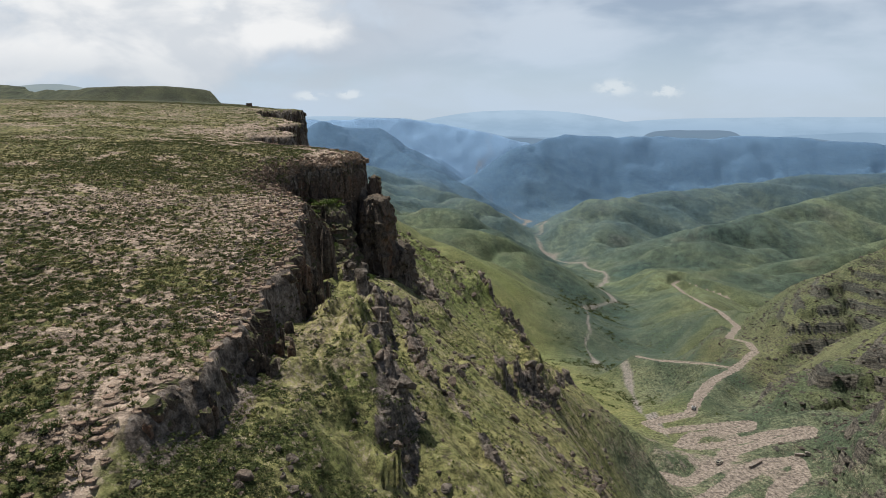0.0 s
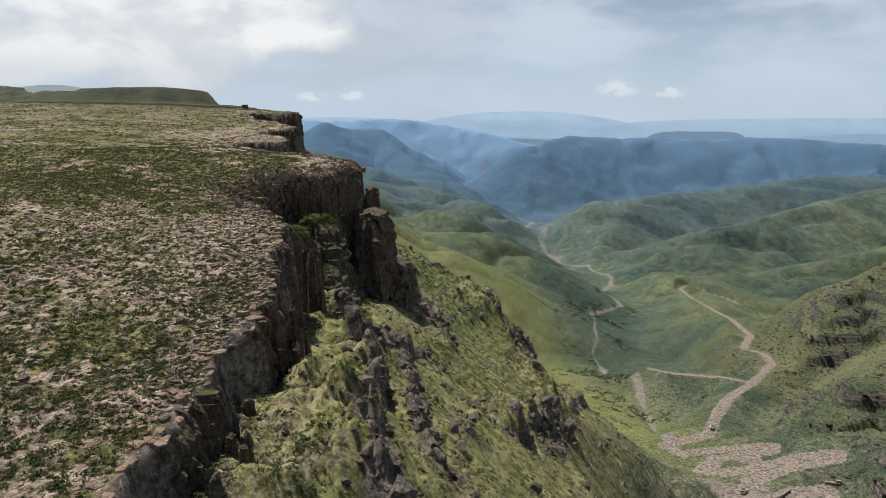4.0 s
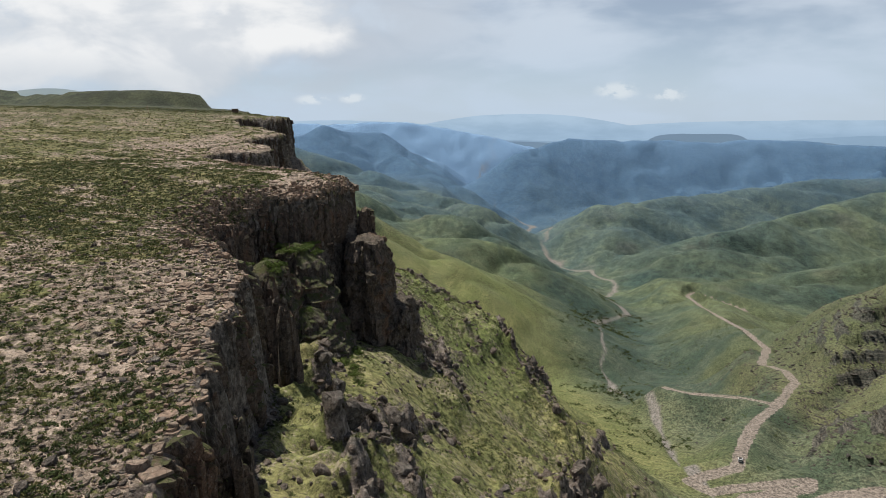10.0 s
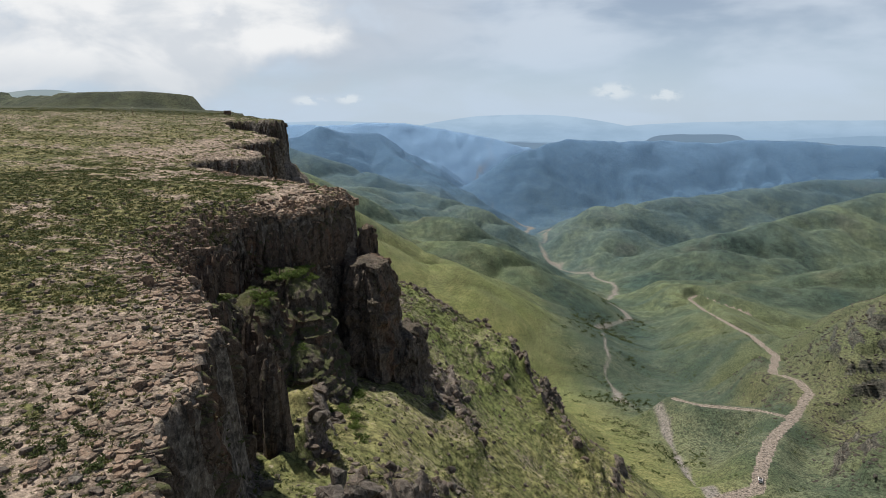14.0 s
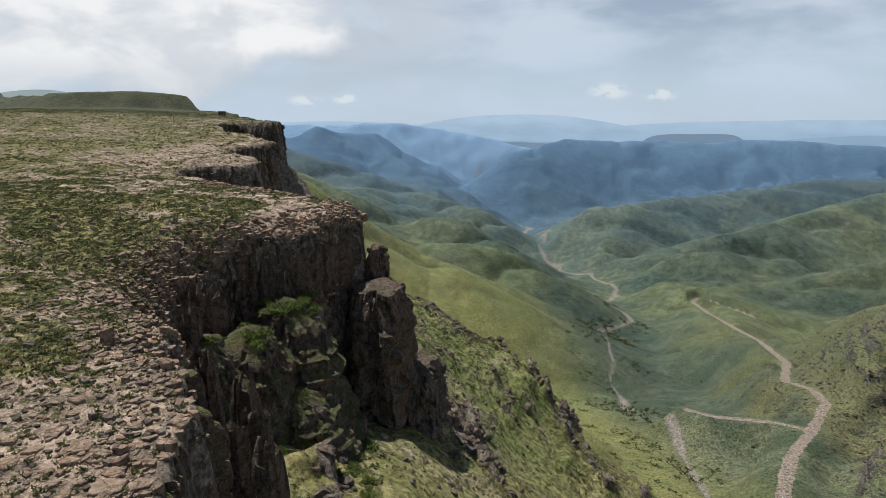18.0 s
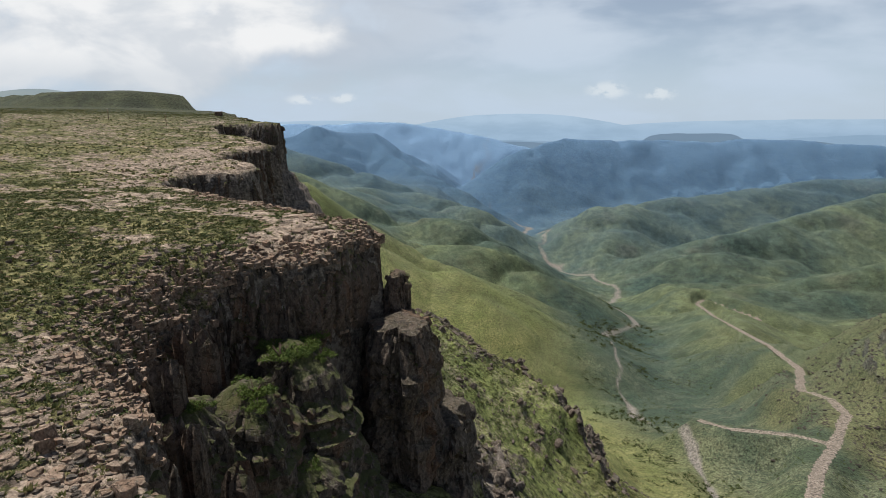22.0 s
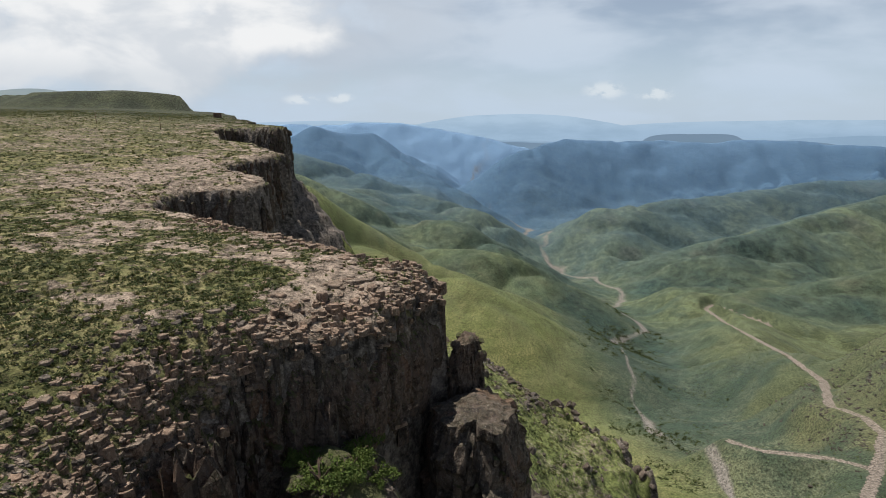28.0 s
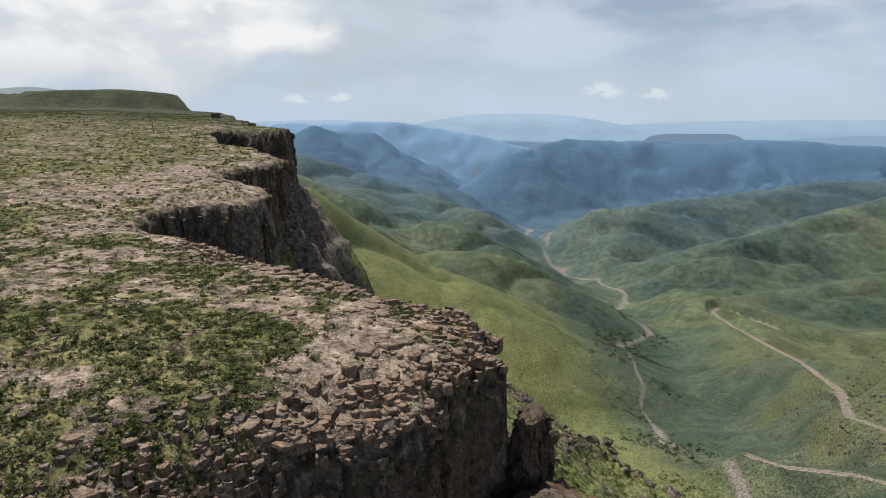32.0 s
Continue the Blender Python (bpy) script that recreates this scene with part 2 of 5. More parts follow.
def rim_side(x, y):
    """Distance to the rim, positive on the plateau."""
    line = RIM + RIM_FAR
    wx = x + 2.3 * fbm(x, y, 10, 4, 0.62, 9.1)
    wy = y + 2.3 * fbm(x, y, 10, 4, 0.62, 21.7)
    d, = to_line(wx, wy, line)
    ring = line + [(-6000, 4500), (-6000, -200)]
    inside = np.zeros(x.shape, bool)
    for p, q in zip(ring, ring[1:] + ring[:1]):
        if p[1] == q[1]:
            continue
        inside ^= ((p[1] > wy) != (q[1] > wy)) & (wx < (q[0] - p[0]) * (wy - p[1]) / (q[1] - p[1]) + p[0])
    return np.where(inside, d, -d) - 0.7


def meander(x, y):
    k = sstep(280, 700, y) * (1 + 1.2 * sstep(900, 2200, y))
    return x + 22 * k * fbm(x, y, 130, 3, 0.55, 91.0), y + 22 * k * fbm(x, y, 130, 3, 0.55, 97.0)


def valley_height(x, y):
    r = np.hypot(x, y)
    # the flank under the cliffs
    at14 = np.interp(y, [-100, 0, 40, 75, 119, 138, 165, 185, 232, 290, 340, 450, 600, 900], [-4, -9, -12, -13, -22, -28, -32, -35, -33, -49, -70, -118, -190, -330])
    flank = at14 - 0.75 * np.maximum(x + 14, 0) - 0.34 * np.clip(x + 14, np.interp(y, [700, 1500, 2600], [-600, -450, -60]), 0)
    apron = sstep(200, 245, y)
    flank = flank - (1 - apron) * 0.62 * np.clip(x - 28, 0, 50) - apron * sstep(430, 330, y) * 0.6 * np.clip(x - 18 - 0.1 * (y - 215), 0, 22)
    along = y + 0.55 * x
    flank = flank + sstep(-18, 5, x) * (2.6 * fbm(along, x * 0.25, 26, 3, 0.5, 2.2) + 1.6 * fbm(x, y, 12, 3, 0.55, 6.1))
    mx, my = meander(x, y)
    d, sz = to_line(mx, my, STREAM)
    wig = fbm(x, y, 60, 4, 0.5, 4.4)
    d_stream = d
    floor = sz + 0.07 * d + 0.03 * d * wig + 1.2 * wig - 2.0 * np.exp(-(d / 4.0) ** 2)
    z = smax(flank, floor, 6.0)
    far = sstep(300, 1800, r)
    wx = x + (6 + 22 * far) * fbm(x, y, 160, 3, 0.5, 8.8) * sstep(380, 900, r)
    wy = y + (6 + 22 * far) * fbm(x, y, 160, 3, 0.5, 14.1) * sstep(380, 900, r)
    for pts, slope, roundness in RIDGES:
        soft, h = 0.6 * roundness, np.full(x.shape, -1e6)
        for p, q in zip(pts[:-1], pts[1:]):
            d, rz = to_line(wx, wy, (p, q))
            h = np.maximum(h, rz - 1.45 * slope * (np.sqrt(d * d + soft * soft) - soft))
        z = smax(z, h, 5 + roundness * 0.35)
    # the land lies to the road where it crosses the spurs
    for pts, reach in ((ROAD_MID, 0.0), (ROAD_FAR, 1.0), (ROAD_SIDE, 0.3), (ROAD_UP, 1.0)):
        if reach:
            d, rz = to_line(x, y, pts)
            w = np.exp(-(d / (22 + 60 * reach * sstep(600, 760, y))) ** 2)
            z = z * (1 - w) + rz * w
    # gullies and soft swells
    g = fbm(x, y, 220, 4, 0.5, 17.0)
    gx, gy = x + 70 * g, y + 70 * fbm(x, y, 260, 3, 0.5, 23.0)
    gully = np.abs(fbm(gx, gy, 330, 4, 0.42, 31.0))
    off = sstep(10, 130, d_stream)
    z = z + far * off * (8 * g - (62 - 26 * sstep(1600, 3000, r)) * np.clip(0.30 - gully, 0, 1) + 8)
    z = z + sstep(300, 700, r) * sstep(2200, 900, r) * off * (-16 * np.clip(0.3 - np.abs(fbm(gx, gy, 130, 3, 0.45, 37.0)), 0, 1) + 3)
    # spurs side by side, with a gully between each two, that run down to the stream
    u = y + 0.45 * np.abs(mx - np.interp(y, [p[1] for p in STREAM], [p[0] for p in STREAM])) + 75 * fbm(x, y, 240, 3, 0.5, 27.0)
    ribs = 1 - np.abs(np.sin(np.pi * u / 210.0))
    deep = sstep(18, 150, d_stream) * sstep(420, 700, r) * sstep(3600, 2200, r)
    z = z - deep * (26 * ribs ** 2.0 - 6)
    z = z + sstep(60, 200, r) * 1.3 * fbm(x, y, 22, 4, 0.55, 40.0)
    # the plain beyond rises to the skyline
    rim_far = np.interp(r, [0, 3600, 4500, 4900, 6000], [-900, -900, -420, -330, -330])
    return np.maximum(z, rim_far)


LEDGES = [[(-9, 60), (-10, 78), (-12, 98), (-13, 119), (-8, 138), (-3, 152)], [(-1, 84), (1, 104), (5, 122), (8, 134)], [(13, 118), (20, 140), (26, 160), (31, 180)],
          [(-7, 230), (3, 250), (14, 278), (19, 300)], [(22, 236), (28, 254), (40, 278)], [(-2, 188), (5, 205), (9, 226)], [(34, 196), (42, 214)]]


def only(mask, make, x, y, *fill):
    """The arrays that make(x, y) gives where the mask holds, and the fill elsewhere."""
    outs = [np.full(x.shape, float(v)) for v in fill]
    if mask.any():
        got = make(x[mask], y[mask])
        for o, g in zip(outs, got if isinstance(got, tuple) else (got,)):
            o[mask] = g
    return outs if len(outs) > 1 else outs[0]


def on_flank(x, y):
    return (x > -45) & (x < 90) & (y > 25) & (y < 345)


def ledges(x, y):
    """Ribs of rock that run along the flank, broken into lengths."""
    wx, wy = x + 3.5 * fbm(x, y, 13, 3, 0.6, 44.0), y + 3.5 * fbm(x, y, 13, 3, 0.6, 46.0)
    d = np.full(x.shape, 1e9)
    for pts in LEDGES:
        d = np.minimum(d, to_line(wx, wy, pts)[0])
    return np.exp(-(d / 3.6) ** 2) * sstep(-0.35, 0.15, fbm(x, y, 9, 3, 0.6, 48.0))


# broken edges of rock on the flank, uphill to the left of each line; and how high each stands
SCARPS = [([(-5.5, 58), (-6.5, 72), (-7.5, 84), (-9.5, 98), (-12.5, 108), (-15, 118), (-19, 136), (-24, 150)], 4.6), ([(-2, 84), (-3.5, 98), (-6, 114)], 3.4),
          ([(5.5, 70), (3, 78), (-1, 81), (-5, 83)], 3.2), ([(15, 132), (22, 150), (27, 163), (33, 178), (38, 194)][::-1], 5.0),
          ([(31, 206), (26, 213), (20, 224), (14, 236), (10, 250), (4, 268)], 5.5), ([(-8, 134), (-11, 126), (-13, 119)][::-1], 3.0),
          ([(42, 286), (36, 272), (28, 252)], 5.0), ([(3, 168), (0, 182), (-3, 198)], 2.6), ([(44, 226), (52, 244), (60, 262)][::-1], 3.6)]


def scarps(x, y):
    """Height that the broken edges add, and where their bare faces show."""
    wx, wy = x + 3.0 * fbm(x, y, 11, 4, 0.6, 44.0), y + 3.0 * fbm(x, y, 11, 4, 0.6, 46.0)
    z, bare = np.zeros(x.shape), np.zeros(x.shape)
    for pts, high in SCARPS:
        pts = pts if pts[0][1] < pts[-1][1] else pts[::-1]
        best, side = np.full(x.shape, 1e9), np.zeros(x.shape)
        for p, q in zip(pts[:-1], pts[1:]):
            dx, dy = q[0] - p[0], q[1] - p[1]
            k = np.clip(((wx - p[0]) * dx + (wy - p[1]) * dy) / (dx * dx + dy * dy), 0, 1)
            d = np.hypot(wx - p[0] - k * dx, wy - p[1] - k * dy)
            left = dx * (wy - p[1]) - dy * (wx - p[0]) > 0
            near = d < best
            best, side = np.where(near, d, best), np.where(near, np.where(left, 1.0, -1.0), side)
        sd = best * side
        h = high * np.clip(0.55 + 1.5 * fbm(x, y, 8, 3, 0.6, 48.0), 0.0, 1.35)
        z = z + h * sstep(-0.7, 0.5, sd) * np.exp(-np.maximum(sd, 0) / 7.0) - 0.3 * h * sstep(0.5, -0.7, sd) * np.exp(-np.maximum(-sd, 0) / 4.0)
        bare = np.maximum(bare, sstep(0.3, 1.6, h) * sstep(-2.6, -0.8, sd) * sstep(3.2, 0.8, sd))
    return z, bare


def rock_mask(x, y, ribs=None, bare=None):
    """Where ledges of rock break the flank."""
    ribs = ledges(x, y) if ribs is None else ribs
    bare = scarps(x, y)[1] if bare is None else bare
    band = fbm(x * 0.9 + 0.4 * y, y * 0.55, 21, 4, 0.55, 51.0)
    return np.maximum(0.6 * sstep(0.10, 0.32, band), np.maximum(0.5 * ribs, bare))


def lushness(x, y):
    """Where turf and heath grow thick on the plateau, 0 to 1."""
    k = 0.8 * fbm(x, y, 17, 3, 0.6, 55.0) + 0.45 * fbm(x * 0.5, y, 60, 2, 0.5, 56.0) + 0.75 * fbm(x, y, 2.6, 3, 0.6, 57.0)
    k = k + 0.46 * sstep(112, 140, y) * sstep(196, 182, y) * sstep(-34, -46, x)
    k = k + 0.60 * sstep(76, 46, y) - 0.10 * sstep(80, 110, y)
    return sstep(-0.22, 0.42, k)


def height(x, y, want_masks=False):
    x, y = np.asarray(x, float), np.asarray(y, float)
    r = np.hypot(x, y)
    s = rim_side(x, y)
    top = plateau_height(x, y, np.maximum(s, 0))
    val = valley_height(x, y)
    # broken ground in the recess, and the foot of the great buttress
    wall = np.interp(y, [0, 185, 215, 300, 500, 900], [80, 80, 17, 17, 15, 12])
    val = np.maximum(val, np.where(s > -40, top - wall - 1.25 * np.maximum(-s - 1, 0) - 1.5 * np.maximum(-s - 20, 0), -1e6))
    flank = val
    for cx, cy, cz, k in ((-19, 184, -12, 2.6), (-33, 158, -20, 1.4)):
        val = np.maximum(val, cz + 3 - k * np.sqrt((x - cx) ** 2 + (y - cy) ** 2 + 9))
    spur = sstep(0.3, 2.5, val - flank)
    val = np.minimum(val, top - 0.5)
    near = sstep(900, 450, r)
    right = sstep(42, 70, x - 0.35 * y + 14 * fbm(x, y, 40, 3, 0.5, 62.0)) * sstep(145, 165, x) * sstep(760, 500, r)
    side = on_flank(x, y) & (s < 0)
    ribs, (edge, bare) = only(side, ledges, x, y, 0), only(side, scarps, x, y, 0, 0)
    rock = near * np.maximum(only(side, lambda a, b: rock_mask(a, b, ribs[side], bare[side]), x, y, 0) * sstep(-26, -10, x) * sstep(75, 30, x) * (0.45 + 0.55 * sstep(80, 120, y)), 0.0)
    rock = np.maximum(rock, spur * 0.8)
    # broken rock under the further capes
    rock = np.maximum(rock, 0.9 * sstep(205, 225, y) * sstep(540, 460, y) * sstep(-40, -26, s) * sstep(0, -1, s) * sstep(-0.35, 0.15, fbm(x, y, 9, 3, 0.6, 52.0)))
    # ledges: steps in the slope where rock shows
    step = 6.0 + 4.0 * sstep(140, 175, x)
    k = (val + 2.0 * fbm(x, y, 15, 3, 0.5, 61.0)) / step
    kf = k - np.floor(k)
    crags = right * sstep(10, 34, np.minimum(to_line(x, y, ROAD_MID)[0], to_line(x, y, ROAD)[0])) * sstep(-0.42, -0.05, fbm(x, y, 75, 4, 0.55, 64.0))
    rock = np.maximum(rock, crags * sstep(0.26, 0.36, kf) * sstep(0.92, 0.74, kf) * sstep(-0.5, 0.0, fbm(x, y, 17, 3, 0.6, 51.0)))
    terr = (np.floor(k) + sstep(0.40, 0.62, kf)) * step - k * step
    val = val + np.maximum(0.55 * rock * (1 - right), 0.62 * crags) * terr + crags * (2.6 * fbm(x, y, 14, 4, 0.62, 68.0) + 1.4 * fbm(x, y, 5, 3, 0.62, 67.0))
    lip = near * sstep(-2, -5, s) * ribs * (0.3 + 0.7 * sstep(85, 125, y))
    val = val + 1.3 * lip * (1 + 0.75 * fbm(x, y, 2.6, 4, 0.65, 49.0))
    val = val + near * sstep(-2, -5, s) * edge * (1 + 0.35 * fbm(x, y, 2.2, 3, 0.6, 49.0))
    rock = np.maximum(rock, near * bare)
    road = np.zeros(x.shape)
    for pts, half in ROADS:
        d, rz = to_line(x, y, pts)
        d = d + 0.8 * fbm(x, y, 9, 2, 0.5, 71.0)
        w = sstep(half * (9.0 if pts is ROAD_MID else 4.2), half * 1.15, d)
        val = val * (1 - w) + rz * w
        road = np.maximum(road, sstep(half * 1.25, half * 0.85, d))
    cut = sstep(-2.2, 0.1, s)
    z = val + (top - val) * cut
    if not want_masks:
        return z
    d, _ = to_line(*meander(x, y), STREAM)
    d = d + (2.5 + 0.002 * y) * fbm(x, y, 14 + 0.02 * y, 3, 0.5, 81.0)
    wet = sstep(1.5 + 0.0028 * y, 0.5 + 0.001 * y, d) * sstep(-0.9, 0.0, fbm(x, y, 60 + 0.05 * y, 2, 0.5, 83.0))
    yard = sstep(60, 20, np.hypot((x - 135) * 0.8, y - 262)) * sstep(-0.2, 0.25, fbm(x, y, 16, 4, 0.6, 87.0))
    road = np.maximum(road, 0.6 * yard)
    cliff = sstep(-5, -1.5, s) * sstep(1.2, -0.6, s) * sstep(0.8, 2.4, top - val)
    bare = sstep(12 + 12 * sstep(165, 185, y), 1, s) * sstep(-1, 0, s)
    # damp ground by the stream, widened to stand in for cloud shadow
    damp_shade = sstep(0.0, 0.5, 0.5 * fbm(x, y, 45, 4, 0.55, 85.0) + sstep(130, 20, d)) * sstep(-95, -125, z)
    return z, np.maximum(rock, cliff), road, wet, bare, sstep(-0.5, 0.5, s), lushness(x, y), damp_shade


# ---- materials ----
def material(name):
    m = bpy.data.materials.new(name)
    m.use_nodes = True
    t = m.node_tree
    t.nodes.clear()
    n = Nodes(t)
    n.out = n.add("ShaderNodeOutputMaterial")
    n.pos = n.add("ShaderNodeNewGeometry").outputs["Position"]
    return m, n


def finish(n, colour, rough=0.9, bump=None, strength=0.5, distance=0.1, metallic=0.0):
    ins = {"Base Color": colour, "Roughness": rough, "Metallic": metallic, "Specular IOR Level": 0.12}
    if bump is not None:
        ins["Normal"] = n.add("ShaderNodeBump", {"Strength": strength, "Distance": distance, "Height": bump}).outputs[0]
    b = n.add("ShaderNodeBsdfPrincipled", ins)
    n.tree.links.new(b.outputs[0], n.out.inputs[0])


def rock_colour(n, vec):
    big = n.noise(vec, 0.23, 5.0, 0.6)
    mid = n.noise(vec, 1.7, 6.0, 0.65)
    fine = n.noise(vec, 9.0, 4.0, 0.7)
    c = n.mix(n.ramp(big, 0.35, 0.65), rgb(0.092, 0.078, 0.065), rgb(0.165, 0.130, 0.104))
    c = n.mix(n.ramp(mid, 0.45, 0.7), c, rgb(0.235, 0.200, 0.168))
    c = n.mix(n.ramp(fine, 0.58, 0.72, 0.0, 0.6), c, rgb(0.36, 0.33, 0.29))
    c = n.mix(n.ramp(mid, 0.42, 0.28, 0.0, 0.7), c, rgb(0.045, 0.04, 0.036))
    return c, mid, fine


def ground_material():
    m, n = material("mountain_ground")
    at = lambda k: n.add("ShaderNodeAttribute", attribute_name=k).outputs["Fac"]
    lush = at("lush")
    rock, road, wet, bare, top = at("rock"), at("road"), at("wet"), at("bare"), at("top")
    sep = n.add("ShaderNodeSeparateXYZ", {0: n.pos})
    patch = n.noise(n.pos, 0.09, 6.0, 0.62)
    tuft = n.noise(n.pos, 1.05, 6.0, 0.72)
    fine = n.noise(n.pos, 4.2, 4.0, 0.75)
    wide = n.noise(n.pos, 0.008, 5.0, 0.55)
    rc, mid, rfine = rock_colour(n, n.pos)
    # slabs of stone lying in thin turf on the plateau
    warp = n.add("ShaderNodeVectorMath", {0: n.pos, 1: n.add("ShaderNodeVectorMath", {0: n.add("ShaderNodeTexNoise", {"Vector": n.pos, "Scale": 0.9, "Detail": 3.0}).outputs["Color"], 3: 0.9}, operation="SCALE").outputs[0]}, operation="ADD").outputs[0]
    vor = n.add("ShaderNodeTexVoronoi", {"Vector": warp, "Scale": 1.3}, feature="DISTANCE_TO_EDGE").outputs["Distance"]
    vor2 = n.add("ShaderNodeTexVoronoi", {"Vector": warp, "Scale": 3.6}, feature="DISTANCE_TO_EDGE").outputs["Distance"]
    gap = n.ramp(n.noise(n.pos, 0.3, 4.0, 0.6), 0.36, 0.56, 0.4, 0.95)
    crack = n.math("MAXIMUM", gap, n.math("MINIMUM", n.ramp(vor, 0.0, 0.07), n.ramp(vor2, 0.0, 0.10, 0.5, 1.0)))
    stone = n.mix(n.noise(n.pos, 0.5, 5.0, 0.6), rgb(0.185, 0.140, 0.104), rgb(0.430, 0.330, 0.250))
    stone = n.mix(n.ramp(fine, 0.5, 0.75, 0.0, 0.6), stone, rgb(0.56, 0.46, 0.38))
    stone = n.mix(n.ramp(n.noise(n.pos, 2.3, 6.0, 0.75), 0.52, 0.64, 0.0, 0.8), stone, rgb(0.075, 0.062, 0.042))
    stone = n.mix(crack, rgb(0.055, 0.047, 0.03), stone)
    # turf
    g = n.mix(n.ramp(patch, 0.35, 0.65), rgb(0.112, 0.110, 0.042), rgb(0.225, 0.192, 0.092))
    g = n.mix(n.ramp(tuft, 0.47, 0.60, 0.0, 0.9), g, rgb(0.034, 0.044, 0.014))
    g = n.mix(n.ramp(fine, 0.55, 0.75, 0.0, 0.55), g, rgb(0.155, 0.132, 0.068))
    slope_g = n.mix(n.ramp(patch, 0.3, 0.7), rgb(0.108, 0.116, 0.040), rgb(0.232, 0.206, 0.090))
    slope_g = n.mix(n.ramp(wide, 0.4, 0.62, 0.0, 0.8), slope_g, rgb(0.132, 0.156, 0.050))
    slope_g = n.mix(n.ramp(tuft, 0.45, 0.7, 0.0, 0.4), slope_g, rgb(0.058, 0.070, 0.024))
    scrub = n.noise(n.pos, 0.22, 6.0, 0.74)
    slope_g = n.mix(n.ramp(scrub, 0.52, 0.66, 0.0, 0.4), slope_g, rgb(0.044, 0.056, 0.022))
    slope_g = n.mix(n.ramp(sep.outputs[0], 125.0, 200.0, 0.0, 0.6), slope_g, n.mix(scrub, rgb(0.060, 0.062, 0.036), rgb(0.112, 0.112, 0.062)))
    damp_shade = at("damp_shade")
    # meadow on the plateau's side of the stream, sunlight painted into its colour
    lit_meadow = n.math("MULTIPLY", n.ramp(sep.outputs[0], 165.0, 95.0), n.math("MULTIPLY", n.ramp(sep.outputs[1], 230.0, 330.0), n.ramp(sep.outputs[1], 1000.0, 560.0)))
    damp_shade = n.math("MULTIPLY", damp_shade, n.math("SUBTRACT", 1.0, n.math("MULTIPLY", lit_meadow, 0.75)))
    slope_g = n.mix(n.math("MULTIPLY", lit_meadow, 0.55), slope_g, n.mix(patch, rgb(0.110, 0.132, 0.034), rgb(0.235, 0.220, 0.078)))
    # dark marsh green, with cloud shade and some blue haze in the colour
    marsh_shade = n.mix(n.ramp(n.noise(n.pos, 0.02, 5.0, 0.6), 0.4, 0.6), rgb(0.042, 0.062, 0.040), rgb(0.110, 0.120, 0.075))
    marsh_shade = n.mix(n.ramp(scrub, 0.46, 0.60, 0.0, 0.85), marsh_shade, rgb(0.032, 0.046, 0.032))
    slope_g = n.mix(n.math("MULTIPLY", damp_shade, 0.85), slope_g, marsh_shade)
    g = n.mix(n.ramp(sep.outputs[1], 200.0, 420.0, 0.0, 0.6), g, n.mix(n.ramp(tuft, 0.4, 0.6), rgb(0.120, 0.105, 0.048), rgb(0.062, 0.066, 0.028)))
    turf = n.mix(top, slope_g, g)
    speck = n.noise(n.pos, 0.85, 7.0, 0.74)
    showing = n.math("ADD", n.math("MULTIPLY", n.math("SUBTRACT", speck, 0.5), 4.6), n.math("MULTIPLY", n.math("SUBTRACT", patch, 0.5), 1.6))
    showing = n.math("ADD", showing, n.math("MULTIPLY", bare, 0.55))
    showing = n.math("SUBTRACT", n.math("ADD", showing, 0.30), n.math("MULTIPLY", lush, 0.95))
    showing = n.math("SUBTRACT", showing, n.ramp(sep.outputs[1], 190.0, 420.0, 0.0, 0.55))
    showing = n.math("MULTIPLY", n.ramp(showing, -0.10, 0.16), top)
    col = n.mix(showing, turf, stone)
    scree = n.math("ADD", n.noise(n.pos, 0.10, 5.0, 0.65), n.math("MULTIPLY", n.math("SUBTRACT", n.noise(n.pos, 1.9, 5.0, 0.75), 0.5), 1.3))
    scree = n.math("MULTIPLY", n.ramp(scree, 0.55, 0.68), n.math("SUBTRACT", 1.0, top))
    scree = n.math("MULTIPLY", scree, n.ramp(sep.outputs[1], 330.0, 190.0))
    col = n.mix(n.math("MULTIPLY", scree, 0.8), col, n.mix(fine, rgb(0.15, 0.120, 0.085), rgb(0.36, 0.29, 0.22)))
    beds = n.noise(n.scaled(n.pos, 0.04, 0.04, 0.9), 1.0, 5.0, 0.7)
    dark_rock = n.mix(n.ramp(beds, 0.40, 0.62), rgb(0.040, 0.038, 0.033), n.mix(fine, rgb(0.085, 0.076, 0.060), rgb(0.165, 0.145, 0.115)))
    rc = n.mix(n.ramp(sep.outputs[0], 125.0, 165.0, 0.0, 0.9), rc, dark_rock)
    rockm = n.ramp(n.math("ADD", rock, n.math("MULTIPLY", n.math("SUBTRACT", tuft, 0.5), 1.1)), 0.35, 0.6)
    col = n.mix(rockm, col, rc)
    # pasture and heath down the valley, distance haze painted into the colour
    away = n.ramp(n.math("SUBTRACT", sep.outputs[1], n.math("MULTIPLY", lit_meadow, 240.0)), 260.0, 1250.0)
    # wide dark patches in the heath colour stand in for cloud shadow
    vale_shade = n.noise(n.pos, 0.0030, 9.0, 0.62, 0.4)
    heath = n.mix(n.ramp(vale_shade, 0.36, 0.64), rgb(0.032, 0.056, 0.048), rgb(0.098, 0.116, 0.060))
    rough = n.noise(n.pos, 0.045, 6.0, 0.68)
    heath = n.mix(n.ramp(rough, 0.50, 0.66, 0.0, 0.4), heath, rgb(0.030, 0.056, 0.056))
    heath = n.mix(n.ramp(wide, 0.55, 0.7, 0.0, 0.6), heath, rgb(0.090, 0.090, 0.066))
